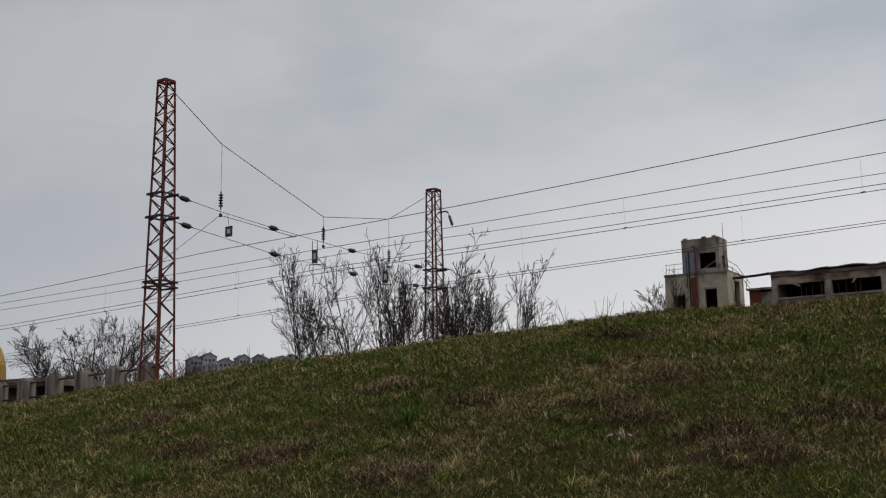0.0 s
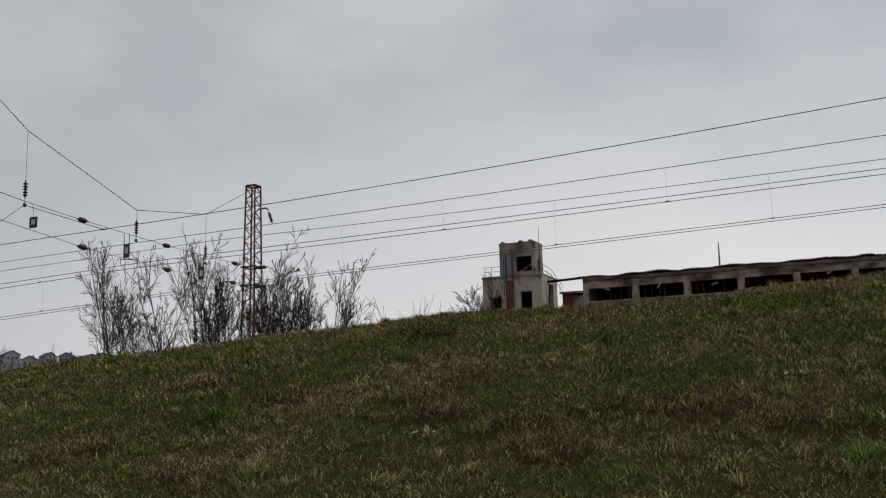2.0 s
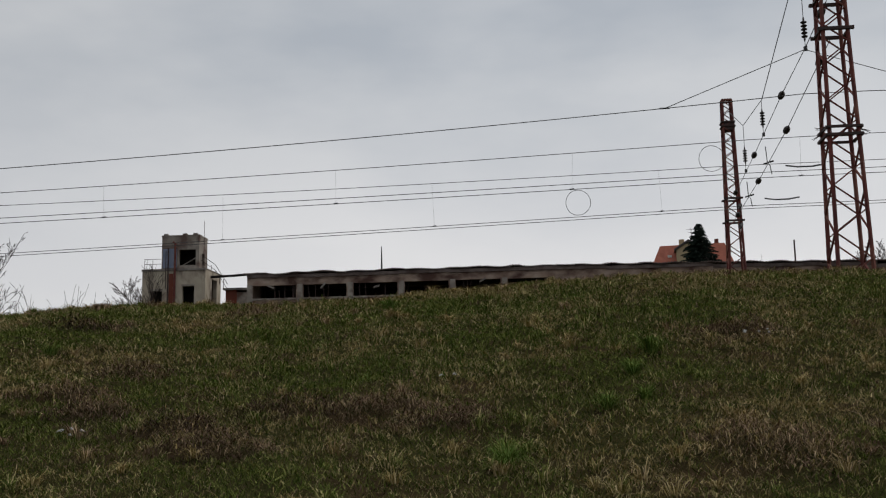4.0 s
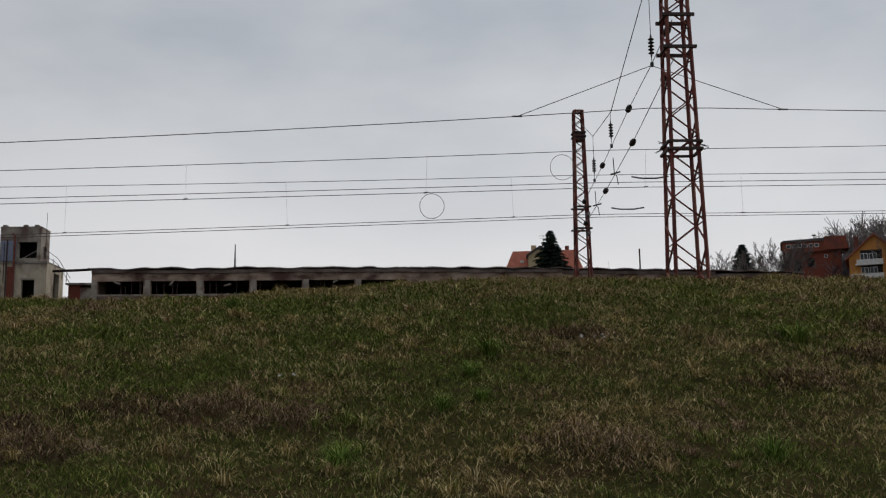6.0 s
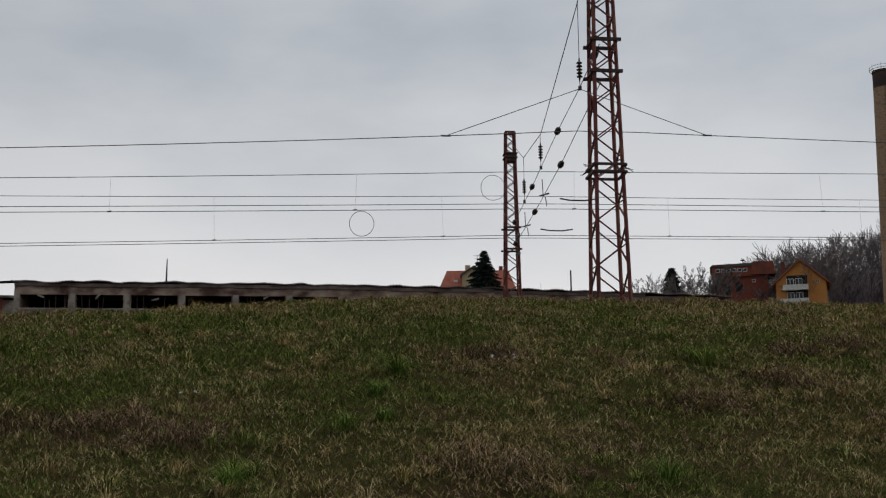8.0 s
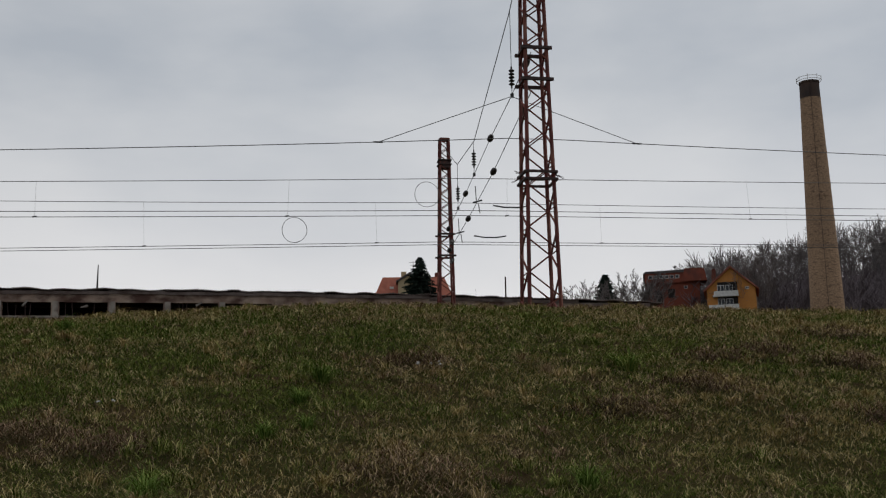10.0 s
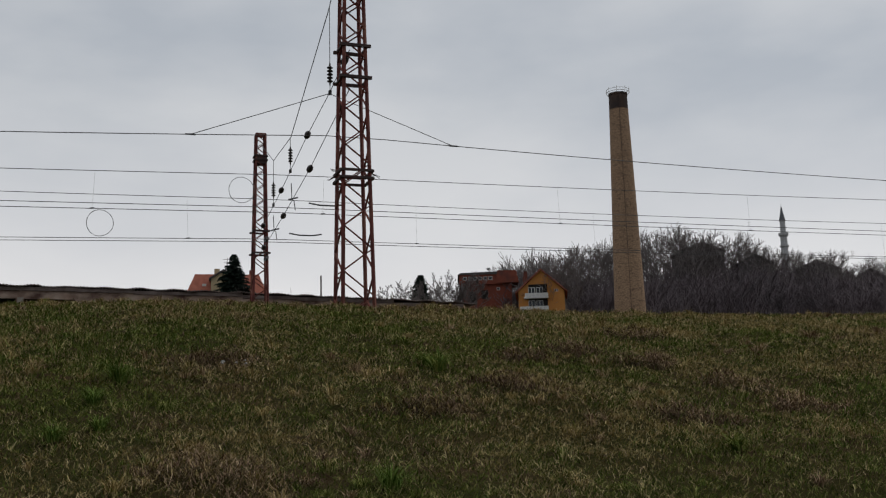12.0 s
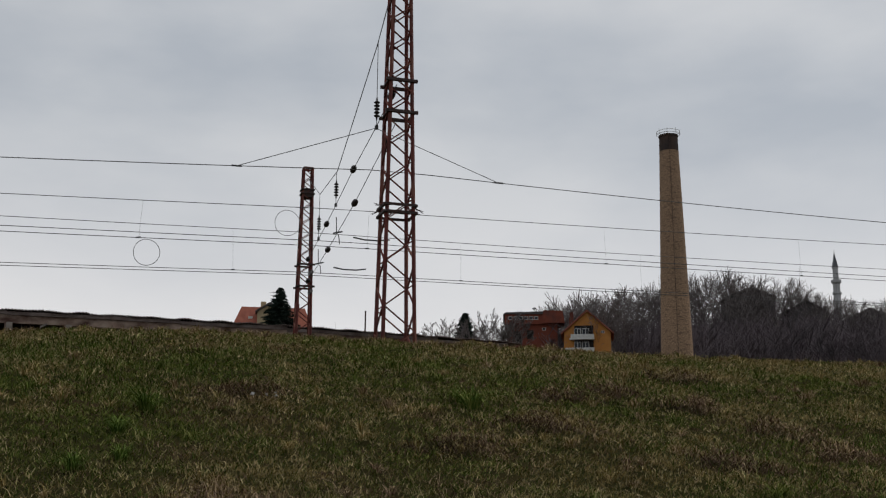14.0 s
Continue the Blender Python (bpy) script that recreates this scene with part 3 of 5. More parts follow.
def tower_building():
    ob = thing("derelict_tower", "derelict cream plaster building with empty window holes", "building")
    g = zg(-32.7, 94) - 0.3
    x0, x1, y0, y1, zt = -35.6, -29.8, 92.0, 96.6, 15.98
    part("wall", wall_with_holes(bmesh.new(), x0, x1, g, zt, y0, y0 + 0.35, [(-34.9, -33.75, 12.4, 14.08), (-31.9, -30.8, 12.2, 14.45)]), M_PLASTER, ob)
    part("wall", box_bm(x0, x0 + 0.35, y0 + 0.35, y1 - 0.35, g, zt), M_PLASTER, ob)
    # side wall with a doorway
    for a, b, lo, hi in ((y0 + 0.35, y0 + 1.9, g, zt), (y0 + 1.9, y0 + 3.4, 15.3, zt), (y0 + 3.4, y1 - 0.35, g, zt)):
        part("wall", box_bm(x1 - 0.35, x1, a, b, lo, hi), M_PLASTER, ob)
    part("wall", box_bm(x0, x1, y1 - 0.35, y1, g, zt), M_PLASTER, ob)
    part("roof", box_bm(x0 - 0.04, x1 + 0.04, y0 - 0.04, y1 + 0.04, zt, zt + 0.08), M_PLASTERG, ob, "flat grey roof slab")
    # inside surfaces are coloured near-black as the unlit room
    part("inner_floor", box_bm(x0 + 0.4, x1 - 0.4, y0 + 1.6, y1 - 0.4, g, g + 0.2), M_DARK, ob)
    part("inner_wall", box_bm(x0 + 0.4, x1 - 0.4, y0 + 2.2, y0 + 2.4, g, zt - 0.02), M_DARK, ob, "inner wall in near-black standing in for interior shade")
    # upper room
    ux0, ux1, uy1, uz0, uz1 = -33.85, -30.4, 94.3, zt + 0.08, 18.98
    part("upper_wall", wall_with_holes(bmesh.new(), ux0, ux1, uz0, uz1, y0, y0 + 0.3, [(-32.25, -30.72, uz0 + 0.28, 17.75)]), M_PLASTERG, ob, "stained grey plaster")
    part("upper_wall", box_bm(ux0, ux0 + 0.3, y0 + 0.3, uy1, uz0, uz1), M_PLASTERG, ob)
    for a, b, lo, hi in ((y0 + 0.3, y0 + 0.8, uz0, uz1), (y0 + 0.8, y0 + 1.6, 17.5, uz1), (y0 + 0.8, y0 + 1.6, uz0, uz0 + 0.4), (y0 + 1.6, uy1, uz0, uz1)):
        part("upper_wall", box_bm(ux1 - 0.3, ux1, a, b, lo, hi), M_PLASTERG, ob)
    # back of the upper room, its shade put into the colour
    part("upper_wall", wall_with_holes(bmesh.new(), ux0 + 0.3, ux1 - 0.3, uz0, uz1, uy1 - 0.3, uy1, [(-31.1, -30.75, uz0 + 0.45, uz0 + 1.0)]), M_DARK, ob)
    part("upper_roof", box_bm(ux0 - 0.03, ux1 + 0.03, y0 - 0.03, uy1 + 0.03, uz1, uz1 + 0.12), M_PLASTERG, ob)
    for x in (-33.5, -31.75, -30.8):
        part("roof_stub", box_bm(x - 0.18, x + 0.18, y0 - 0.05, y0 + 0.3, uz1 + 0.12, uz1 + 0.26), M_PLASTERG, ob)
    # pipes and sheet
    part("blue_sheet", box_bm(-33.72, -32.42, y0 - 0.10, y0 - 0.06, 16.1, 17.85), M_BLUE, ob, "faded blue metal sheet")
    part("pipe", tube_bm([(-32.55, y0 - 0.2, 12.3), (-32.55, y0 - 0.2, 18.3), (-32.75, y0 - 0.2, 18.45)], 0.10, 8), M_RUST, ob, "rusty red pipe")
    part("pipe", tube_bm([(-33.2, y0 - 0.12, 12.3), (-33.2, y0 - 0.12, 17.9)], 0.06, 6), M_RUSTD, ob)
    part("pipe", tube_bm([(-33.42, y0 - 0.1, 14.2), (-33.42, y0 - 0.1, 17.7)], 0.035, 6), M_RUSTD, ob)
    part("red_panel", box_bm(-33.12, -32.72, y0 - 0.06, y0 - 0.03, 12.4, 15.6), M_REDBR, ob, "faded red painted strip")
    for x in (-33.62, -33.05):
        part("sheet_rib", box_bm(x - 0.03, x + 0.03, y0 - 0.14, y0 - 0.104, 16.1, 17.85), M_BLUE, ob)
    part("roof_aerial", tube_bm([(ux1 + 0.1, y0 + 1.0, uz0), (ux1 + 0.12, y0 + 1.0, uz1 + 1.5)], 0.022, 4), M_RUSTD, ob, "thin iron aerial rod")
    for xa, xb, za in ((-34.98, -33.67, 14.08), (-31.98, -30.72, 14.45)):
        part("lintel", box_bm(xa, xb, y0 - 0.03, y0 - 0.004, za, za + 0.16), M_PLASTERG, ob, "stained window lintel")
    part("cornice", box_bm(x0 - 0.06, x1 + 0.06, y0 - 0.09, y0 - 0.043, zt - 0.12, zt + 0.06), M_CONC, ob, "chipped concrete roof edge")
    part("fallen_beam", tube_bm([(-32.1, y0 + 0.5, uz0 + 0.3), (-30.8, y0 + 0.4, uz0 + 1.0)], 0.06, 5), M_CONC, ob, "pale fallen beam in the opening")
    # rails on the roof and the outside stair
    for y in (y0 + 0.1, y1 - 0.2):
        for z in (0.55, 1.0):
            part("rail", tube_bm([(x0 + 0.1, y, zt + z), (ux0, y, zt + z)], 0.022, 4), M_RUSTD, ob)
        for x in (x0 + 0.15, x0 + 0.9):
            part("rail_post", tube_bm([(x, y, zt + 0.1), (x, y, zt + 1.0)], 0.025, 4), M_RUSTD, ob)
    for dz in (0.5, 1.0):
        part("stair_rail", tube_bm([(-30.3, y0 + 0.3, zt + 0.3 + dz), (-29.7, y0 + 2.6, 15.7 + dz), (-29.6, y1 + 1.4, 14.4 + dz)], 0.03, 4), M_RUSTD, ob)
    for i in range(6):
        f = i / 5
        part("stair_post", tube_bm([(-30.2 + 0.55 * f, y0 + 0.4 + 4.6 * f, 16.1 - 1.3 * f), (-30.2 + 0.55 * f, y0 + 0.4 + 4.6 * f, 17.2 - 1.5 * f)], 0.025, 4), M_RUSTD, ob)
    part("duct", tube_bm([(-29.8, 93.6, 15.42), (-27.4, 93.0, 15.40), (-25.0, 92.0, 15.36)], 0.12, 6), M_DARK, ob, "dark pipe bridge to the hall")
    # low annexe behind
    a = thing("low_annexe", "low shed with faded red and pale walls", "building", (0, 0, 0))
    ga = zg(-28, 101) - 0.2
    part("wall", box_bm(-30.2, -29.1, 99.5, 104, ga, 15.0), M_REDBR, a, "faded red wall")
    part("wall", box_bm(-29.1, -24.5, 99.5, 104, ga, 14.75), M_PLASTERG, a)
    part("roof", prism(bmesh.new(), [(-30.4, 15.0), (-24.3, 14.8), (-24.3, 14.95), (-28.5, 15.15), (-30.4, 15.15)], 99.2, 104.3), M_CONC, a)


tower_building()


def hall():
    ob = thing("derelict_hall", "long derelict brown hall with broken window bands", "building")
    x0, x1, y0, y1 = -25.4, 34.2, 90.0, 102.0
    g = zg(5, 95) - 1.2
    pitch, n = 4.42, 13

    def roof_z(x):
        return 15.02 - 0.0000 * x - 0.00034 * max(0, x + 12) ** 2 + 0.06 * math.sin(x * 0.9) * (x < -5) + 0.04 * math.sin(x * 2.3)

    holes = []
    for i in range(6):
        a = x0 + 0.5 + i * pitch
        holes.append((a, a + 3.82, 12.86, 13.98 - 0.02 * max(0, i - 4)))
    # the wall is made bay by bay, so that its head follows the roof
    for i in range(n):
        a, b = x0 + i * pitch, min(x0 + (i + 1) * pitch, x1)
        if i == n - 1:
            b = x1
        top = min(roof_z(a), roof_z(b)) - 0.05
        h = [q for q in holes if a < q[0] and q[1] < b + 0.01]
        part("wall_bay", wall_with_holes(bmesh.new(), a, b, g, top, y0, y0 + 0.4, h), M_HALL, ob)
        if h:
            q = h[0]
            part("sill", box_bm(q[0] - 0.05, q[1] + 0.05, y0 - 0.14, y0 + 0.1, q[2] - 0.16, q[2] - 0.004), M_PLASTERG, ob, "pale concrete sill")
            part("pier", box_bm(a + 0.02, a + 0.48, y0 - 0.09, y0 - 0.003, g, 14.05), M_PLASTERG, ob, "pale concrete pier")
            rnd = random.Random(i)
            for k in range(rnd.randint(3, 6)):
                x = rnd.uniform(q[0] + 0.2, q[1] - 0.2)
                lean = rnd.uniform(-0.12, 0.12)
                part("mullion", tube_bm([(x, y0 + 0.2, q[2]), (x + lean, y0 + 0.2, q[3] - rnd.choice((0, 0, 0.4)))], 0.035, 4), M_RUSTD, ob)
            if i in (0, 1, 2, 4):
                x = q[0] + rnd.uniform(1.2, 2.6)
                pb = part("broken_panel", box_bm(-0.3, 0.3, -0.02, 0.02, -0.07, 0.07), M_CONC, ob, "pale broken panel")
                pb.matrix_basis = pose(x, y0 - 0.1, 13.75 + rnd.uniform(-0.2, 0.2), 0, rnd.uniform(-50, 30), rnd.uniform(-20, 20))
    part("end_wall", box_bm(x0, x0 + 0.4, y0 + 0.4, y1, g, roof_z(x0) - 0.05), M_HALL, ob)
    part("end_wall", box_bm(x1 - 0.4, x1, y0 + 0.4, y1, g, roof_z(x1) - 0.05), M_HALL, ob)
    # back wall and partition carry the hall's inner darkness as colour
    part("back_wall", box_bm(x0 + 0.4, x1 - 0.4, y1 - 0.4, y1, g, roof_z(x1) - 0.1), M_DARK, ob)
    part("partition", box_bm(x0 + 0.4, x1 - 0.4, y0 + 5, y0 + 5.2, g, roof_z(x1) - 0.1), M_DARK, ob, "inner wall in near-black standing in for interior shade")
    # corrugated roof sheets, one by one, with a ragged front edge
    rnd = random.Random(9)
    x = x0 - 0.25
    while x < x1 + 0.2:
        w = 1.06
        bm = bmesh.new()
        top, bot = [], []
        over = rnd.uniform(0.15, 0.42)
        dz = rnd.uniform(-0.025, 0.025)
        for k in range(13):
            xx = x + w * k / 12
            z = roof_z(xx) + dz + 0.055 * math.sin(2 * math.pi * k / 3.0)
            for lst, t in ((top, 0.05), (bot, -0.02)):
                lst.append((bm.verts.new((xx, y0 - over, z + t)), bm.verts.new((xx, y1 + 0.3, z + t + 0.02))))
        for k in range(12):
            bm.faces.new((top[k][0], top[k + 1][0], top[k + 1][1], top[k][1]))
            bm.faces.new((bot[k][1], bot[k + 1][1], bot[k + 1][0], bot[k][0]))
            bm.faces.new((bot[k][0], bot[k + 1][0], top[k + 1][0], top[k][0]))
        part("roof_sheet", bm, M_ROOFB, ob)
        x += w - 0.06
    # fascia beam under the sheets
    for i in range(n):
        a, b = x0 + i * pitch, (x1 if i == n - 1 else x0 + (i + 1) * pitch)
        z = min(roof_z(a), roof_z(b))
        part("fascia", box_bm(a, b, y0 - 0.12, y0 - 0.004, z - 0.34, z - 0.06), M_ROOFB, ob, "dark stained fascia")


hall()


def chimney():
    ob = thing("factory_chimney", "tall tapering ochre brick factory chimney with sooty top", "chimney", (57.22, 100.7, 0))
    g = zg(57.3, 100.7) - 0.5
    z0, z1, r0, r1 = g, 39.6, 1.80, 0.99

    def rad(z):
        return r0 + (r1 - r0) * (z - z0) / (z1 - z0)

    n = 5
    zs = np.linspace(z0, z1 - 1.9, n + 1)
    for i in range(n):
        a, b = zs[i], zs[i + 1]
        part("shaft_section", lathe(bmesh.new(), [(rad(a), a), (rad(b), b)], 28), M_BRICKY, ob)
        part("brick_course", lathe(bmesh.new(), [(rad(b) + 0.005, b - 0.03), (rad(b) + 0.02, b - 0.03), (rad(b) + 0.02, b + 0.03), (rad(b) + 0.005, b + 0.03)], 28), M_BRICKY, ob, "projecting brick course")
    part("crown", lathe(bmesh.new(), [(rad(z1 - 1.9), z1 - 1.9), (rad(z1) + 0.02, z1 - 0.25), (rad(z1) + 0.07, z1 - 0.2), (rad(z1) + 0.07, z1), (rad(z1) - 0.3, z1), (rad(z1) - 0.3, z1 - 1.0)], 28), M_SOOT, ob, "soot-blackened brick crown")
    ring = [(1.26 * math.cos(a), 1.26 * math.sin(a), z1 + 0.42) for a in np.linspace(0, 2 * math.pi, 25)]
    part("guard_ring", tube_bm(ring, 0.03, 4), M_WHITE, ob, "pale guard ring")
    part("guard_ring", tube_bm([(x, y, z1 + 0.12) for x, y, _ in ring], 0.03, 4), M_WHITE, ob)
    for k in range(8):
        a = 2 * math.pi * k / 8 + 0.2
        part("guard_post", tube_bm([(1.05 * math.cos(a), 1.05 * math.sin(a), z1 - 0.15), (1.26 * math.cos(a), 1.26 * math.sin(a), z1 + 0.12), (1.26 * math.cos(a), 1.26 * math.sin(a), z1 + 0.62)], 0.025, 4), M_WHITE, ob)
    d = Vector((-0.42, -0.9, 0)).normalized()
    part("conductor", tube_bm([d * (rad(z) + 0.06) + Vector((0, 0, z)) for z in (g, g + 8, g + 16, z1)], 0.022, 4), M_RUSTD, ob, "thin iron lightning conductor")
    for k in range(9):
        z = g + 3 + k * 2.7
        part("climbing_iron", tube_bm([d * (rad(z) - 0.02) + Vector((0.12, 0, z)), d * (rad(z) + 0.22) + Vector((0.12, 0, z)), d * (rad(z) + 0.22) + Vector((0.42, -0.2, z)), d * (rad(z) - 0.02) + Vector((0.42, -0.2, z))], 0.02, 4), M_RUSTD, ob)


chimney()


def window(parent, x, z, w, h, y=0.0, frame_mat=None, bars=1):
    f = part("window", box_bm(x - w / 2, x + w / 2, y - 0.05, y + 0.02, z - h / 2, z + h / 2), frame_mat or M_WHITE, parent, "window in a pale frame")
    n = bars + 1
    for i in range(n):
        a, b = x - w / 2 + 0.07 + i * (w - 0.07) / n, x - w / 2 + (i + 1) * (w - 0.07) / n
        part("pane", box_bm(a, b, y - 0.065, y - 0.055, z - h / 2 + 0.07, z + h / 2 - 0.07), M_GLASS, f)
    return f


def gable_house(name, at, turn, w, d, eave, ridge, base, wall, roof, label, over=0.45):
    """Gable towards local -y. Heights are absolute."""
    ob = thing(name, label, "house", (at[0], at[1], 0), turn)
    part("wall", prism(bmesh.new(), [(-w / 2, base), (w / 2, base), (w / 2, eave), (0, ridge), (-w / 2, eave)], 0, d), wall, ob)
    k = (ridge - eave) / (w / 2)
    for s in (-1, 1):
        xo, zo = s * (w / 2 + over), eave - over * k
        pts = [(xo, zo + 0.05), (0, ridge + 0.05), (0, ridge + 0.30), (xo, zo + 0.28)]
        part("roof_slope", prism(bmesh.new(), pts if s < 0 else pts[::-1], -over, d + over), roof, ob)
    return ob


def houses():
    # orange house with a gable, two loggias
    z_b, z_e, z_r = zg(74.1, 160) - 0.5, 26.6, 30.0
    ob = gable_house("orange_house", (74.1, 160.0), -25, 7.6, 9, z_e, z_r, z_b, M_ORANGE, M_TILE, "bright orange gabled house with white balconies", 0.5)
    # no real recess: its shade is a near-black sheet on the gable
    part("loggia_back", box_bm(-2.1, 1.0, -0.05, -0.01, 23.0, 27.7), M_DARK, ob, "flat dark panel painted as the shade behind the balconies")
    for z in (23.2, 25.4):
        part("balcony_slab", box_bm(-2.9 if z > 24 else -3.7, 1.15, -1.0, -0.06, z - 0.12, z + 0.12), M_WHITE, ob, "white balcony slab")
        part("balcony_front", box_bm(-2.7 if z > 24 else -3.6, 1.1, -0.98, -0.9, z + 0.12, z + 0.75), M_WHITE, ob, "pale balcony parapet")
        for x in (-1.6, -0.3):
            window(ob, x, z + 1.05, 1.1, 1.5, -0.06)
    window(ob, 2.5, 26.6, 0.6, 0.4, -0.02)
    part("chimney_stack", box_bm(-3.0, -2.3, 4, 4.7, 27.5, 30.6), M_REDBR, ob, "brick chimney stack")
    # long red brick house with a band of windows under the roof
    rb = thing("red_brick_house", "long red brick house with a dark window band under its roof", "house", (71.6, 177.5, 0), -20)
    g = zg(71.6, 180) - 0.5
    part("wall", box_bm(-4.7, 4.3, 0.0, 8, g, 31.0), M_REDBR, rb)
    part("upper_storey", box_bm(-5.1, 2.6, -0.5, 8.2, 30.2, 32.0), M_REDBR, rb, "projecting brown upper storey")
    part("roof", prism(bmesh.new(), [(-5.4, 32.0), (3.0, 32.0), (2.6, 32.5), (-4.9, 32.35)], -0.7, 8.5), M_TILED, rb)
    for i in range(6):
        window(rb, -4.1 + i * 0.92, 31.3, 0.7, 0.62, -0.52, M_WHITE, 0)
    part("tile_roof", prism(bmesh.new(), [(1.4, 30.4), (5.6, 30.4), (5.2, 32.6), (1.8, 32.7)], -0.75, 6), M_REDBR, rb, "steep red tiled roof slope")
    # uncut wall: the openings' inner shade is laid on as dark panels
    part("wall_vent", box_bm(-1.2, 0.0, -0.04, -0.004, 27.6, 29.2), M_DARK, rb, "flat near-black panel for the shade inside a window opening")
    part("wall_vent", box_bm(-3.3, -2.2, -0.04, -0.004, 26.6, 29.0), M_DARK, rb)
    window(rb, 1.9, 29.4, 0.6, 0.5, -0.02, M_WHITE, 0)
    part("dish_mast", tube_bm([(0.2, 1, 32.4), (0.2, 1, 33.2)], 0.05, 5), M_RUSTD, rb)
    part("dish", lathe(bmesh.new(), [(0.05, 0.0), (0.3, 0.08), (0.42, 0.2), (0.40, 0.22), (0.28, 0.1), (0.04, 0.03)], 12, (0.2, 0.8, 33.05)), M_PLATE, rb, "dark satellite dish")
    # grey roofed house between them
    gh = thing("grey_roofed_house", "house with a dark grey tiled roof behind the orange one", "house", (80, 172, 0), -25)
    gz = zg(80, 172) - 0.5
    part("wall", box_bm(-4, 4, 0, 7, gz, 28.2), M_PLASTERG, gh)
    part("roof", prism(bmesh.new(), [(-4.5, 28.0), (4.5, 28.0), (4.0, 31.0), (-4.0, 31.0)], -0.4, 7.4), M_TILED, gh)
    part("chimney_stack", box_bm(-3.2, -2.8, 2, 2.5, 31.0, 32.0), M_REDBR, gh)
    # house with the red hipped roof behind the spruce
    rh = thing("red_roofed_house", "cream house with a large red hipped tile roof", "house", (22.4, 158.5, 0), -8)
    gz = zg(22.4, 160) - 0.5
    part("wall", box_bm(-5.2, 5.2, 0, 9, gz, 25.0), M_CREAM, rh)
    bm = bmesh.new()
    lo = [bm.verts.new(p) for p in ((-5.9, -0.6, 24.6), (5.9, -0.6, 24.6), (5.9, 9.6, 24.6), (-5.9, 9.6, 24.6))]
    hi = [bm.verts.new(p) for p in ((-4.7, 1.6, 27.9), (4.7, 1.6, 27.9), (4.7, 7.4, 28.1), (-4.7, 7.4, 28.1))]
    for i in range(4):
        bm.faces.new((lo[i], lo[(i + 1) % 4], hi[(i + 1) % 4], hi[i]))
    bm.faces.new(hi)
    bm.faces.new(lo[::-1])
    part("roof", bm, M_TILE, rh)
    part("dormer", prism(bmesh.new(), [(-2.3, 24.6), (0.9, 24.6), (0.9, 27.0), (-0.5, 27.9), (-2.3, 26.8)], -1.0, 3), M_CREAM, rh, "cream dormer gable")
    part("dormer_roof", prism(bmesh.new(), [(-2.6, 26.65), (-0.5, 27.95), (1.2, 26.9), (1.2, 27.15), (-0.5, 28.25), (-2.6, 26.9)], -1.3, 3), M_TILED, rh)
    part("chimney_stack", box_bm(-1.9, -1.1, 2.5, 3.2, 27.8, 28.9), M_CREAM, rh)
    part("chimney_stack", box_bm(3.3, 3.9, 2.5, 3.1, 27.8, 28.7), M_REDBR, rh)
    part("roof_window", box_bm(-3.6, -3.0, 0.2, 0.35, 25.9, 26.25), M_WHITE, rh, "small pale roof window")
    part("aerial", tube_bm([(0.0, 2.8, 28.8), (0.0, 2.8, 30.6)], 0.035, 4), M_RUSTD, rh)
    for dz, k in ((0.0, 0.7), (-0.45, 0.5)):
        part("aerial_arm", tube_bm([(-k, 2.8, 30.4 + dz), (k, 2.8, 30.4 + dz)], 0.025, 4), M_RUSTD, rh)
    # low roof at the end of the hall
    sh = thing("low_shed", "low shed with a shallow grey roof beyond the hall", "building", (36.9, 108, 0), -15)
    gz = zg(37, 110) - 0.4
    part("wall", box_bm(-4, 3.5, 0, 5, gz, 16.4), M_HALL, sh)
    part("roof", prism(bmesh.new(), [(-4.4, 16.3), (3.9, 16.3), (3.9, 16.45), (0, 17.15), (-4.4, 16.5)], -0.4, 5.4), M_CONC, sh)
    # pole beside the hall
    solo("steel_pole", tube_bm([(21.3, 90.8, 13.9), (21.3, 90.8, 16.6)], 0.07, 6), M_RUSTD, "short dark pole standing at the hall", "pole")
    solo("radio_mast", tube_bm([(-45, 296.8, zg(-45, 296.8)), (-45, 296.8, 47.5), (-45, 296.8, 52.8)], 0.42, 6, 0.12), M_PLATE, "distant slim dark radio mast", "mast")


houses()


def minaret():
    x, y = 292.5, 381.5
    ob = thing("minaret", "slender pale stone minaret with a dark pointed roof", "minaret", (x, y, 0))
    g = zg(x, y) - 2
    part("shaft", lathe(bmesh.new(), [(1.7, g), (1.7, 80.5), (1.5, 81.5), (1.45, 87.5)], 12), M_MINARET, ob)
    part("balcony", lathe(bmesh.new(), [(1.45, 87.5), (2.1, 88.3), (2.15, 89.4), (1.9, 89.4), (1.85, 88.6), (1.2, 88.6)], 12), M_MINARET, ob)
    part("upper_shaft", lathe(bmesh.new(), [(1.2, 88.6), (1.15, 94.4), (1.35, 94.6), (1.35, 94.9)], 12), M_MINARET, ob)
    part("balcony", lathe(bmesh.new(), [(1.7, 83.0), (1.95, 83.4), (1.95, 84.0), (1.5, 84.0)], 12), M_MINARET, ob)
    part("spire", lathe(bmesh.new(), [(1.4, 94.9), (0.75, 98.0), (0.1, 101.6), (0.05, 102.6)], 12), M_LEAD, ob, "dark lead spire")


minaret()


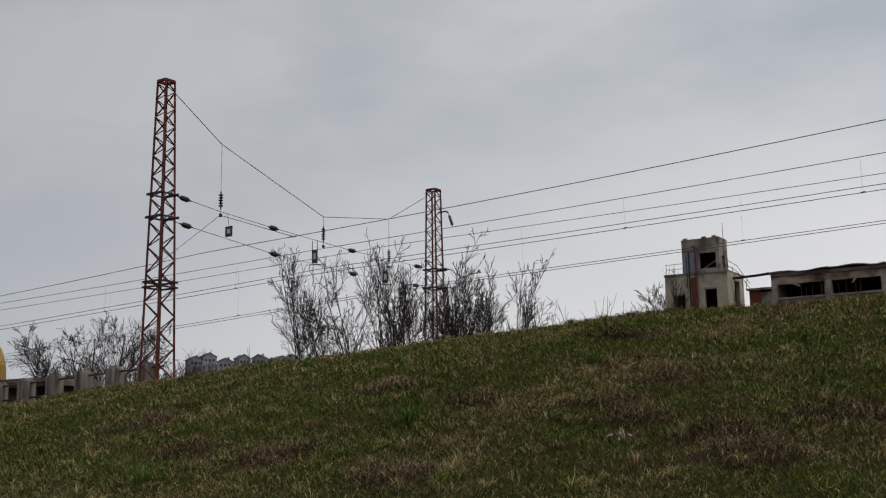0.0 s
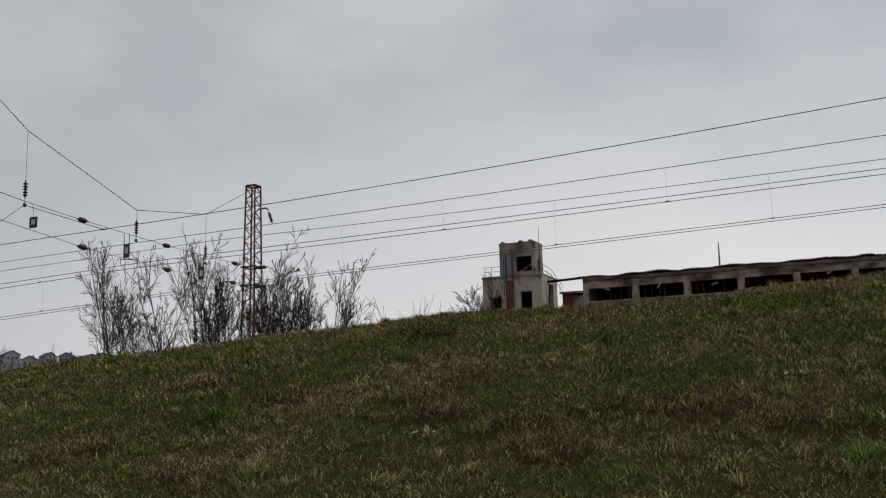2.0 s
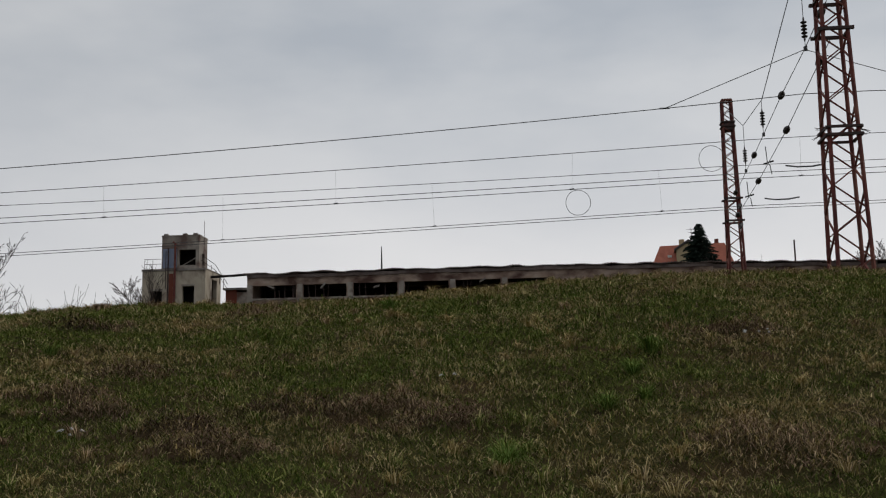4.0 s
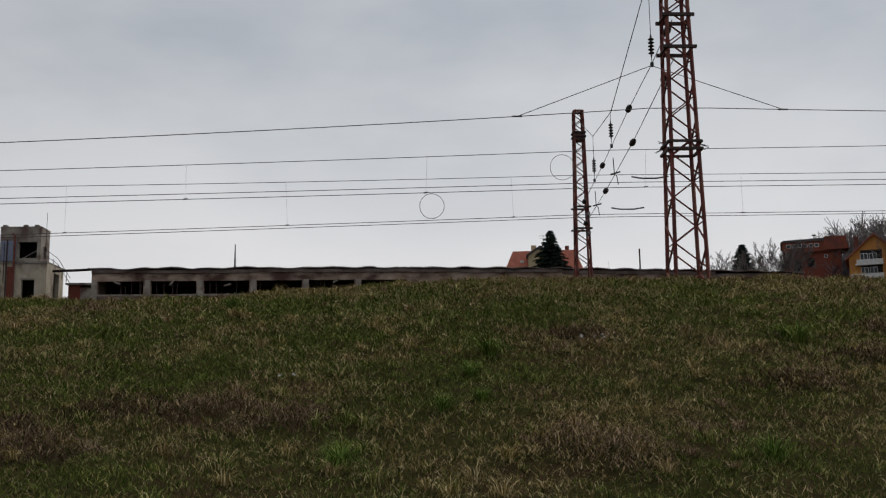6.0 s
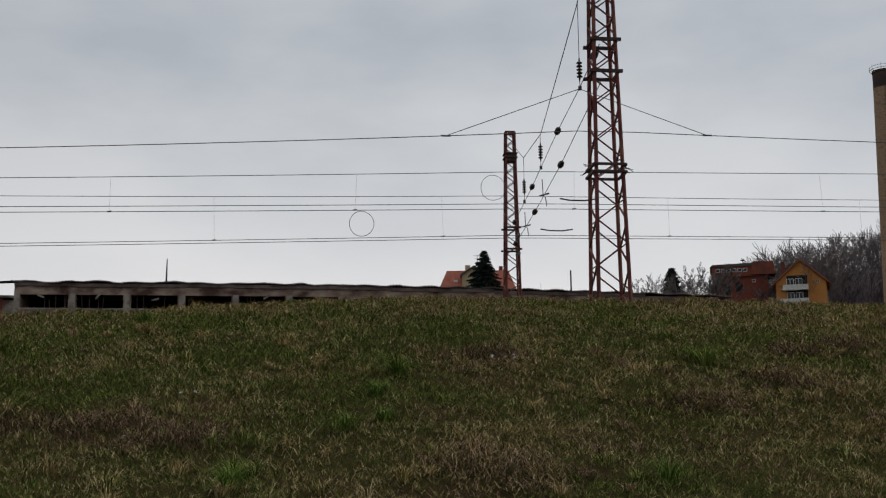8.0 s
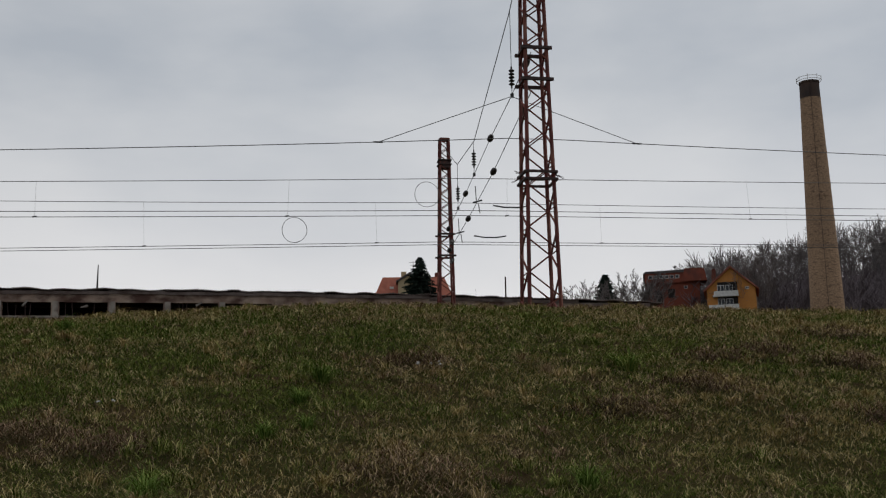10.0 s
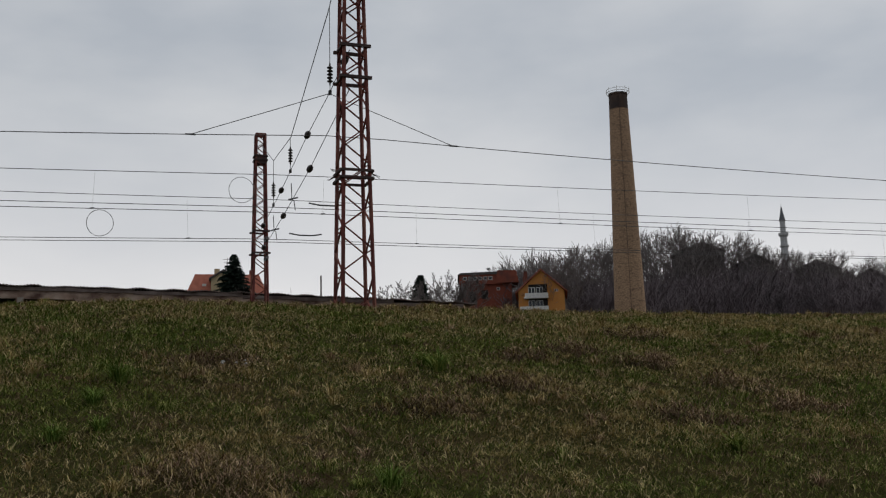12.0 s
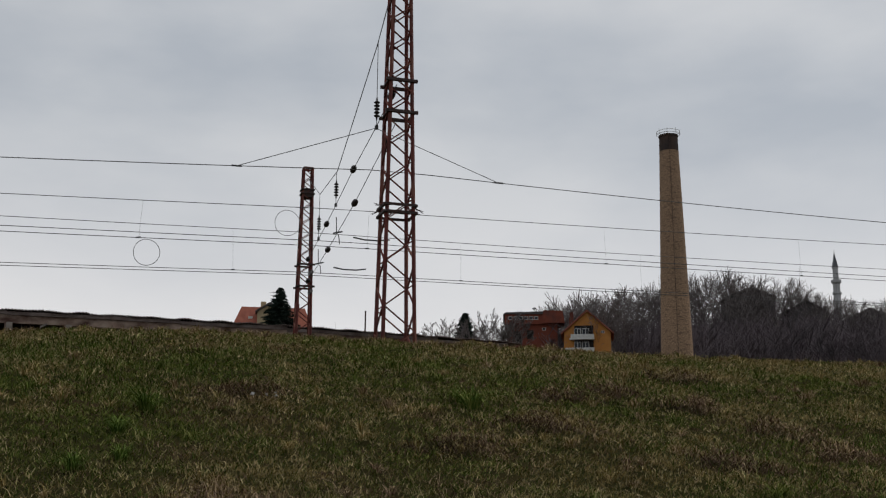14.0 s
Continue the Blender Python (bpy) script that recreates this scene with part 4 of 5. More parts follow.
# ---------------------------------------------------------------- bridge parapet, tank
def parapet():
    ob = thing("bridge_parapet", "weathered concrete parapet with iron rails", "parapet")
    rnd = random.Random(14)
    for x in np.arange(-59.3, -33.5, 1.95):
        y = 30.0
        z = zg(x, y) - 0.4
        t = 4.80 + 0.040 * (x + 36) + rnd.uniform(-0.03, 0.03)
        w = rnd.uniform(0.22, 0.27)
        bm = box_bm(-w, w, -0.34, 0.30, z, t)
        top = [e for e in bm.edges if all(v.co.z > t - 0.01 for v in e.verts)]
        bmesh.ops.bevel(bm, geom=top, offset=0.11, segments=3, affect="EDGES")
        bmesh.ops.bevel(bm, geom=[e for e in bm.edges if abs(e.verts[0].co.z - e.verts[1].co.z) > 0.4], offset=0.035, segments=1, affect="EDGES")
        post = part("post", bm, M_PARAPET, ob)
        post.matrix_basis = pose(x, y, 0, 0, 0, rnd.uniform(-5, 5))
    for dz in (-0.2, -0.85):
        a, b = -59.5, -33.0
        part("rail", tube_bm([(a, 30.02, 4.76 + 0.040 * (a + 36) + dz), (b, 30.02, 4.76 + 0.040 * (b + 36) + dz)], 0.045, 6), M_RUSTD, ob, "rusty iron rail")
    k = thing("bridge_deck", "dark concrete deck edge beyond the parapet", "bridge")
    part("deck", box_bm(-75, -44, 33, 36, 4.45, 4.75), M_ROOFB, k)
    part("kerb", box_bm(-75, -44, 32.8, 33.0, 4.62, 4.84), M_ROOFB, k)
    for x in (-72, -63, -54, -46):
        part("pier", box_bm(x - 0.4, x + 0.4, 34, 34.9, zg(x, 34.5) - 0.5, 4.45), M_DARK, k)
    part("abutment", box_bm(-75, -44, 35.0, 35.6, zg(-60, 35) - 2, 4.45), M_CONC, k, "stained concrete wall under the deck")
    ty = thing("yellow_tank", "yellow rounded tank with a dark rim", "tank", (-56.9, 36.6, 0))
    g = zg(-57.3, 36.6)
    part("shell", lathe(bmesh.new(), [(2.3, g + 0.3), (2.35, 5.2), (2.3, 6.2), (2.0, 7.2), (1.3, 7.9), (0.5, 8.2)], 28), M_YELLOW, ty)
    part("rim", lathe(bmesh.new(), [(2.36, 5.1), (2.42, 5.15), (2.42, 5.3), (2.36, 5.35)], 28), M_RUSTD, ty)
    part("base", lathe(bmesh.new(), [(2.4, g - 0.4), (2.4, g + 0.3)], 28), M_CONC, ty)


parapet()


# ---------------------------------------------------------------- bare trees
def branch_segments(rnd, start, direction, length, radius, depth, spread=0.5, lift=0.12, kids=3, steps=4, wig=0.19):
    """Segments (p, q, r0, r1, level) of a branch with its twigs."""
    out = []
    stack = [(Vector(start), Vector(direction).normalized(), length, radius, 0)]
    while stack:
        p, d, ln, r, lev = stack.pop()
        r_end = r * 0.55
        for s in range(steps):
            f = s / steps
            d = (d + Vector((rnd.gauss(0, wig), rnd.gauss(0, wig), rnd.gauss(0, wig) + lift * 0.5))).normalized()
            q = p + d * (ln / steps)
            r0, r1 = r + (r_end - r) * f, r + (r_end - r) * (f + 1 / steps)
            out.append((p, q, r0, r1, lev))
            if lev < depth and (s > 0 or lev > 0):
                for _ in range(kids if s == steps - 1 else (1 if rnd.random() < 0.85 else 2)):
                    a = rnd.uniform(0, 2 * math.pi)
                    u = d.orthogonal().normalized()
                    side = u * math.cos(a) + d.cross(u) * math.sin(a)
                    nd = (d + side * rnd.uniform(0.6, 1.3) * spread * 1.6 + Vector((0, 0, lift))).normalized()
                    stack.append((q, nd, ln * rnd.uniform(0.38, 0.62), max(r1 * 0.64, 0.0028), lev + 1))
            p = q
    return out


def segments_mesh(name, segs, mat, thin=0.0):
    """Three-sided prisms along all segments."""
    n = len(segs)
    P = np.array([s[0][:] for s in segs])
    Q = np.array([s[1][:] for s in segs])
    R0 = np.maximum(np.array([s[2] for s in segs]), thin)[:, None]
    R1 = np.maximum(np.array([s[3] for s in segs]), thin)[:, None]
    d = Q - P
    d /= np.linalg.norm(d, axis=1, keepdims=True) + 1e-9
    ref = np.where(np.abs(d[:, 2:3]) < 0.9, np.array([[0, 0, 1.0]]), np.array([[1.0, 0, 0]]))
    u = np.cross(d, ref)
    u /= np.linalg.norm(u, axis=1, keepdims=True) + 1e-9
    w = np.cross(d, u)
    verts = np.empty((n, 6, 3))
    for k in range(3):
        a = 2 * math.pi * k / 3
        o = u * math.cos(a) + w * math.sin(a)
        verts[:, k] = P + o * R0
        verts[:, 3 + k] = Q + o * R1
    base = np.arange(n)[:, None] * 6
    faces = np.concatenate([base + np.array([[k, (k + 1) % 3, 3 + (k + 1) % 3, 3 + k]]) for k in range(3)])
    me = fast_mesh(name, verts.reshape(-1, 3), faces, mat)
    return me


def bare_tree(name, label, at, stems, height_m, spread, depth, radius, rnd, thin, mat, group="", lean=0.25, category="tree", kids=3, lift=0.12):
    segs = []
    for i in range(stems):
        a = 2 * math.pi * i / stems + rnd.uniform(-0.4, 0.4)
        l = lean * rnd.uniform(0.05, 1.0) if stems > 1 else 0.03
        off = Vector((math.cos(a), math.sin(a), 0)) * (0.25 if stems > 1 else 0) * rnd.random()
        segs += branch_segments(rnd, off, (math.cos(a) * l, math.sin(a) * l, 1), height_m * rnd.uniform(0.5, 0.72), radius * rnd.uniform(0.7, 1), depth, spread, lift, kids)
    ob = thing(name, label, category, at, group=group)
    part("trunk", segments_mesh("trunk", [s for s in segs if s[4] == 0], mat, thin), mat, ob)
    part("crown", segments_mesh("crown", [s for s in segs if s[4] > 0], mat, thin), mat, ob, "bare twigs")
    return ob


def grow(rnd, p, d, length, radius, depth, wig=0.07, lift=0.10, angle=0.75, kids=1.4, first=0.2):
    """Segments of a limb with side shoots that leave it at a sharp angle and shorten towards its end."""
    out, stack = [], [(Vector(p), Vector(d).normalized(), length, radius, 0)]
    while stack:
        p, d, ln, r, lev = stack.pop()
        steps = 7 if lev == 0 else 4 if lev == 1 else 3
        for s in range(steps):
            f = (s + 1) / steps
            d = (d + Vector((rnd.gauss(0, wig), rnd.gauss(0, wig), rnd.gauss(0, wig) + lift / steps))).normalized()
            q = p + d * (ln / steps)
            out.append((p, q, r * (1 - 0.75 * s / steps), r * (1 - 0.75 * f), lev))
            if lev < depth and f > (first if lev == 0 else 0.1):
                for _ in range(int(kids) + (rnd.random() < kids % 1)):
                    a = rnd.uniform(0, 2 * math.pi)
                    u = d.orthogonal().normalized()
                    side = u * math.cos(a) + d.cross(u) * math.sin(a)
                    nd = d + side * angle * rnd.uniform(0.55, 1.25) + Vector((0, 0, lift * 0.6))
                    stack.append((p.lerp(q, rnd.random()), nd.normalized(), ln * (0.30 + 0.34 * (1 - f)) * rnd.uniform(0.7, 1.25), max(r * (1 - 0.7 * f) * 0.55, 0.003), lev + 1))
            p = q
    return out


def fan_tree(name, label, at, top, stems, lean, depth, radius, rnd, thin, mat, group, category="tree", base=0.3, pods=0, narrow=1.0, **form):
    """Stems that fan out from one root; the tallest twig reaches the height top."""
    limbs = []
    for i in range(stems):
        a = 2.4 * i + rnd.uniform(-0.3, 0.3)
        tilt = radians(lean) * math.sqrt((i + 0.3) / stems) * rnd.uniform(0.85, 1.1)
        d = Vector((math.cos(a) * math.sin(tilt), math.sin(a) * math.sin(tilt), math.cos(tilt)))
        off = Vector((math.cos(a), math.sin(a), 0)) * base * rnd.random()
        limbs.append(grow(rnd, off, d, (1 - 0.22 * tilt) * rnd.uniform(0.86, 1.0), radius, depth, **form))
    g = zg(*at) - 0.1
    k = (top - g) / max(s[1].z for limb in limbs for s in limb)
    k = Matrix.Diagonal((k * narrow, k * narrow, k))
    limbs = [[(k @ s[0], k @ s[1], s[2], s[3], s[4]) for s in limb] for limb in limbs]
    segs = [s for limb in limbs for s in limb]
    ob = thing(name, label, category, (at[0], at[1], g), group=group)
    for limb in limbs:
        part("stem", segments_mesh("stem", [s for s in limb if s[4] == 0], mat, thin * 1.3), mat, ob)
    part("crown", segments_mesh("crown", [s for s in segs if s[4] > 0], mat, thin), mat, ob, "bare twigs")
    if pods:
        tips = [s for s in segs if s[4] == depth]
        hang = [(s[1], s[1] + Vector((rnd.uniform(-0.06, 0.06), rnd.uniform(-0.06, 0.06), -rnd.uniform(0.10, 0.24))), 0.020, 0.010, 1) for s in rnd.sample(tips, min(pods, len(tips)))]
        part("pods", segments_mesh("pods", hang, mat), mat, ob, "small dry hanging pods")["kind"] = "stuff"
    return ob


def away(az, d):
    return (math.sin(radians(az)) * d, math.cos(radians(az)) * d)


def vegetation():
    rnd = random.Random(21)
    # the large bushes behind the far mast
    fan_tree("bare_bush", "large bare many-stemmed bush with dry pods on the bank top", away(-35.9, 67), 15.0, 26, 27, 3, 0.070, rnd, 0.0135, M_BARK, "bushes", "bush", 1.2, 700, narrow=0.80, kids=1.25, angle=0.85, wig=0.05)
    fan_tree("bare_bush", "spreading bare bush with dry pods beside the mast", away(-32.4, 65), 12.1, 20, 23, 3, 0.050, rnd, 0.0135, M_BARK, "bushes", "bush", 1.6, 600, narrow=0.66, kids=1.25, angle=0.85, wig=0.05)
    # tree beyond the parapet
    fan_tree("bare_tree", "bare round-crowned tree beyond the parapet", away(-51.8, 70), 9.2, 6, 48, 3, 0.10, rnd, 0.014, M_BARK, "bare trees", wig=0.12, angle=0.95, kids=1.6)
    fan_tree("bare_tree", "bare round-crowned tree beyond the parapet", away(-50.7, 71), 10.1, 5, 34, 3, 0.10, rnd, 0.014, M_BARK, "bare trees", wig=0.12, angle=0.95, kids=1.6)
    for az, d, top in ((-48.4, 66, 7.1), (-47.4, 66, 6.7), (-46.6, 67, 7.4), (-45.9, 66, 6.4), (-49.3, 66, 6.3), (-45.2, 67, 5.9)):
        fan_tree("bare_bush", "reddish bare scrub behind the mast", away(az, d), top, 12, 30, 2, 0.02, rnd, 0.008, M_REDTWIG, "scrub", "bush", 0.8, kids=1.4)
    # saplings along the bank top
    for az, d, top, n, lean in ((-26.2, 50, 8.25, 7, 32), (-25.05, 50, 8.1, 7, 30), (-27.2, 50, 7.3, 4, 26), (-23.9, 51, 7.25, 7, 40), (-23.2, 50, 7.1, 6, 40)):
        fan_tree("sapling", "thin bare saplings on the bank top", away(az, d), top, n, lean, 1, 0.020, rnd, 0.008, M_BARK, "saplings", "sapling", 0.5, kids=0.9, angle=0.6)
    fan_tree("bare_tree", "slender bare birch by the derelict tower", away(-22.15, 60), 10.85, 1, 2, 2, 0.04, rnd, 0.009, M_BARK, "bare trees", kids=3.0, angle=0.6, first=0.3)
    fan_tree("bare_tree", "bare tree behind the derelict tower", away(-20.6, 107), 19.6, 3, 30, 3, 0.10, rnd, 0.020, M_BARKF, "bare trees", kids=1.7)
    for x, h in ((17.2, 3.6), (19.0, 4.4), (19.9, 4.7)):
        bare_tree("sapling", "thin bare sapling behind the hall", (x, 105.0, zg(x, 105) - 0.1), 1, h * 1.5, 0.3, 1, 0.03, rnd, 0.012, M_BARKF, "saplings", 0.2, "sapling")
    # trees by the houses
    for az, d, top in ((18.15, 118, 20.0), (20.0, 152, 26.4), (20.75, 155, 26.9), (16.1, 112, 17.7), (25.0, 180, 33.2), (26.3, 185, 34.4)):
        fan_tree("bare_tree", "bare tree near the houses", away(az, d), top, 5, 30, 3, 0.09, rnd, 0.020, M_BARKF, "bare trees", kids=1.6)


vegetation()


def spruce(at, top, width, label, seed):
    """A spruce: whorls of drooping boughs made of many needle tufts."""
    rnd = random.Random(seed)
    x, y = at
    g = zg(x, y) - 0.1
    H = top - g
    ob = thing("spruce", label, "tree", (x, y, g), group="spruces")
    part("trunk", lathe(bmesh.new(), [(0.16, 0), (0.1, H * 0.5), (0.02, H * 0.98)], 7), M_BARK, ob)
    segs, tufts = [], []
    z = H * 0.12
    while z < H * 0.99:
        reach = width * (1 - z / H) ** 0.85 + 0.05
        for k in range(rnd.randint(9, 13)):
            a = rnd.uniform(0, 6.28)
            ln = reach * rnd.uniform(0.6, 1.08)
            p = Vector((0, 0, z))
            q = p + Vector((math.cos(a) * ln, math.sin(a) * ln, -ln * rnd.uniform(0.15, 0.35) + 0.12))
            segs.append((p, q, 0.03, 0.008, 1))
            m = max(4, int(ln * 9))
            for t in range(m):
                c = p.lerp(q, (t + 0.6) / m)
                for s in range(4):
                    dr = Vector((math.cos(a + rnd.uniform(-1.3, 1.3)), math.sin(a + rnd.uniform(-1.3, 1.3)), rnd.uniform(-0.7, 0.25)))
                    tufts.append((c, c + dr * rnd.uniform(0.15, 0.34), 0.06, 0.015, 1))
        z += H * 0.018
    part("boughs", segments_mesh("boughs", segs, M_BARK), M_BARK, ob)
    part("needles", segments_mesh("needles", tufts, M_FIR), M_FIR, ob, "dark green needles")
    return ob


spruce((20.6, 139.0), 27.1, 4.3, "dark spruce in front of the red roofed house", 1)
spruce((38.2, 114.6), 20.9, 2.7, "small dark spruce beyond the hall", 2)


SKYLINE = ((22.0, 9.8), (23.5, 10.3), (26.0, 10.7), (28.4, 11.05), (31.0, 11.35), (33.2, 11.05), (35.8, 10.5), (37.2, 9.6), (38.8, 9.5), (41.5, 9.0), (43.5, 8.7), (52, 8.2))
THICKET = ((22.0, 8.0), (26.5, 8.45), (30.7, 9.1), (33.7, 9.7), (37.1, 8.85), (39.8, 8.0), (43.2, 7.6), (52, 7.3))


def woods():
    """The wooded hill: countless bare trees as one stand, and single tall trees along its crest."""
    r = np.random.RandomState(12)
    rnd = random.Random(12)
    segs = []

    def ceiling_at(curve, az, d):
        return 1.6 + d * math.tan(radians(float(np.interp(az, [c[0] for c in curve], [c[1] for c in curve]))))

    # brown leaf litter under the trees
    us, ds = np.radians(np.linspace(22, 53, 63)), np.linspace(186, 420, 79)
    U, D = np.meshgrid(us, ds)
    X, Y = np.sin(U) * D, np.cos(U) * D
    v = np.stack([X, Y, height(X, Y) + 0.25], -1).reshape(-1, 3)
    w = len(us)
    i = (np.arange(len(ds) - 1)[:, None] * w + np.arange(w - 1)[None, :]).ravel()
    tagged(new("forest_floor", fast_mesh("forest_floor", v, np.stack([i, i + 1, i + 1 + w, i + w], -1), M_LEAFLITTER)), "brown leaf litter under the hill wood", "ground", kind="structure")

    n = 0
    while n < 2700:
        az, d = r.uniform(22.5, 52), 190 + 190 * r.rand() ** 1.3
        x, y = math.sin(radians(az)) * d, math.cos(radians(az)) * d
        z = zg(x, y)
        room = ceiling_at(THICKET, az, d) + r.uniform(-0.5, 1.3) - z
        if room < 1.5:
            n += 0.2
            continue
        h = min(r.uniform(4, 9), room)
        p = Vector((x, y, z - 0.3))
        q = p + Vector((r.normal(0, 0.08), r.normal(0, 0.08), 1)) * h
        segs.append((p, q, 0.11, 0.03, 0))
        for k in range(11):
            b = p.lerp(q, r.uniform(0.12, 0.95))
            a = r.uniform(0, 6.28)
            ln = h * r.uniform(0.16, 0.38)
            c = b + Vector((math.cos(a) * ln * 0.8, math.sin(a) * ln * 0.8, ln * 0.75))
            segs.append((b, c, 0.075, 0.03, 1))
            for _ in range(2):
                a2 = a + r.normal(0, 0.7)
                s = b.lerp(c, r.uniform(0.3, 0.9))
                segs.append((s, s + Vector((math.cos(a2), math.sin(a2), 1.0)) * ln * 0.45, 0.055, 0.025, 1))
        n += 1
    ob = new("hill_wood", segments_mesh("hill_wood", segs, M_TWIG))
    tagged(ob, "dark leafless wood covering the hill", "wood", kind="stuff")
    # kinds of tall tree, repeated along the crest
    kinds = []
    for i in range(5):
        az, d = radians(23.4 + i * 0.9), 228
        x, y = math.sin(az) * d, math.cos(az) * d
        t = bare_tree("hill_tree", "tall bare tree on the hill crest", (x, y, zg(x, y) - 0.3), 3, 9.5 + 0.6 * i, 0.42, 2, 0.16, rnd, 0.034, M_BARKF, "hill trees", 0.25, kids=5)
        top = max(max(v.co.z for v in c.data.vertices) for c in t.children)
        kinds.append((t, top))
    for i in range(110):
        az = 22.8 + 29 * (i + rnd.uniform(-0.6, 0.6)) / 110
        d = rnd.uniform(262, 330) if az > 26 else rnd.uniform(205, 240)
        x, y = math.sin(radians(az)) * d, math.cos(radians(az)) * d
        t, top = rnd.choice(kinds)
        k = (ceiling_at(SKYLINE, az, d) - zg(x, y)) / top * rnd.uniform(0.86, 1.03)
        if k > 0.2:
            copy_thing(t, pose(x, y, zg(x, y) - 0.3, 0, 0, rnd.uniform(0, 360)) @ Matrix.Scale(min(k, 1.5), 4))
    # roofs among the trees on the hill
    for az, el, d, w in ((33.3, 10.1, 285, 12), (36.0, 9.3, 290, 9), (39.0, 8.75, 290, 11), (41.5, 8.1, 300, 8)):
        a, zr = radians(az), 1.6 + d * math.tan(radians(el))
        gable_house("hill_house", (math.sin(a) * d, math.cos(a) * d), -az + 15, w, 8, zr - 2.0, zr + 0.3, zg(math.sin(a) * d, math.cos(a) * d) - 1, M_TILED, M_TILED, "dark-roofed house among the trees on the hill")


woods()


def town():
    """Houses on the far hill beyond the mast."""
    rnd = random.Random(5)
    for i, az in enumerate((-46.1, -45.4, -44.6, -43.6, -42.9, -42.2, -41.6, -41.1)):
        d = 600 + rnd.uniform(-15, 25)
        a = radians(az)
        x, y = math.sin(a) * d, math.cos(a) * d
        g = zg(x, y)
        zr = 1.6 + d * math.tan(radians(4.45 + 0.10 * math.sin(i * 2.1) + (0.07 if i in (1, 3) else 0)))
        h = gable_house("far_house", (x, y), -az + rnd.uniform(-40, 40), rnd.uniform(6.5, 8.5), 6, zr - 2.0, zr, min(g, zr - 8) - 1, M_FARWALL, M_FARROOF, "small pale house on the far hillside")
        for wx in (-2.2, 0.0, 2.2):
            part("window", box_bm(wx - 0.55, wx + 0.55, -0.08, -0.02, zr - 4.6, zr - 3.2), M_GLASS, h, "dark window")
        part("chimney_stack", box_bm(1.2, 1.9, 3, 3.7, zr - 1.5, zr + 0.8), M_FARROOF, h)
    segs = []
    r = np.random.RandomState(3)
    for _ in range(1100):
        a, d = radians(r.uniform(-60, -36)), r.uniform(470, 610)
        x, y = math.sin(a) * d, math.cos(a) * d
        p = Vector((x, y, zg(x, y) - 0.5))
        h = r.uniform(3, 5.5)
        q = p + Vector((r.normal(0, 0.4), r.normal(0, 0.4), h))
        segs.append((p, q, 0.2, 0.05, 0))
        for k in range(9):
            b = p.lerp(q, r.uniform(0.2, 0.9))
            t = r.uniform(0, 6.28)
            segs.append((b, b + Vector((math.cos(t), math.sin(t), 0.9)) * h * 0.3, 0.1, 0.05, 1))
    tagged(new("far_scrub", segments_mesh("far_scrub", segs, M_TWIG)), "dark bare scrub on the far hillside", "wood", kind="stuff")


town()


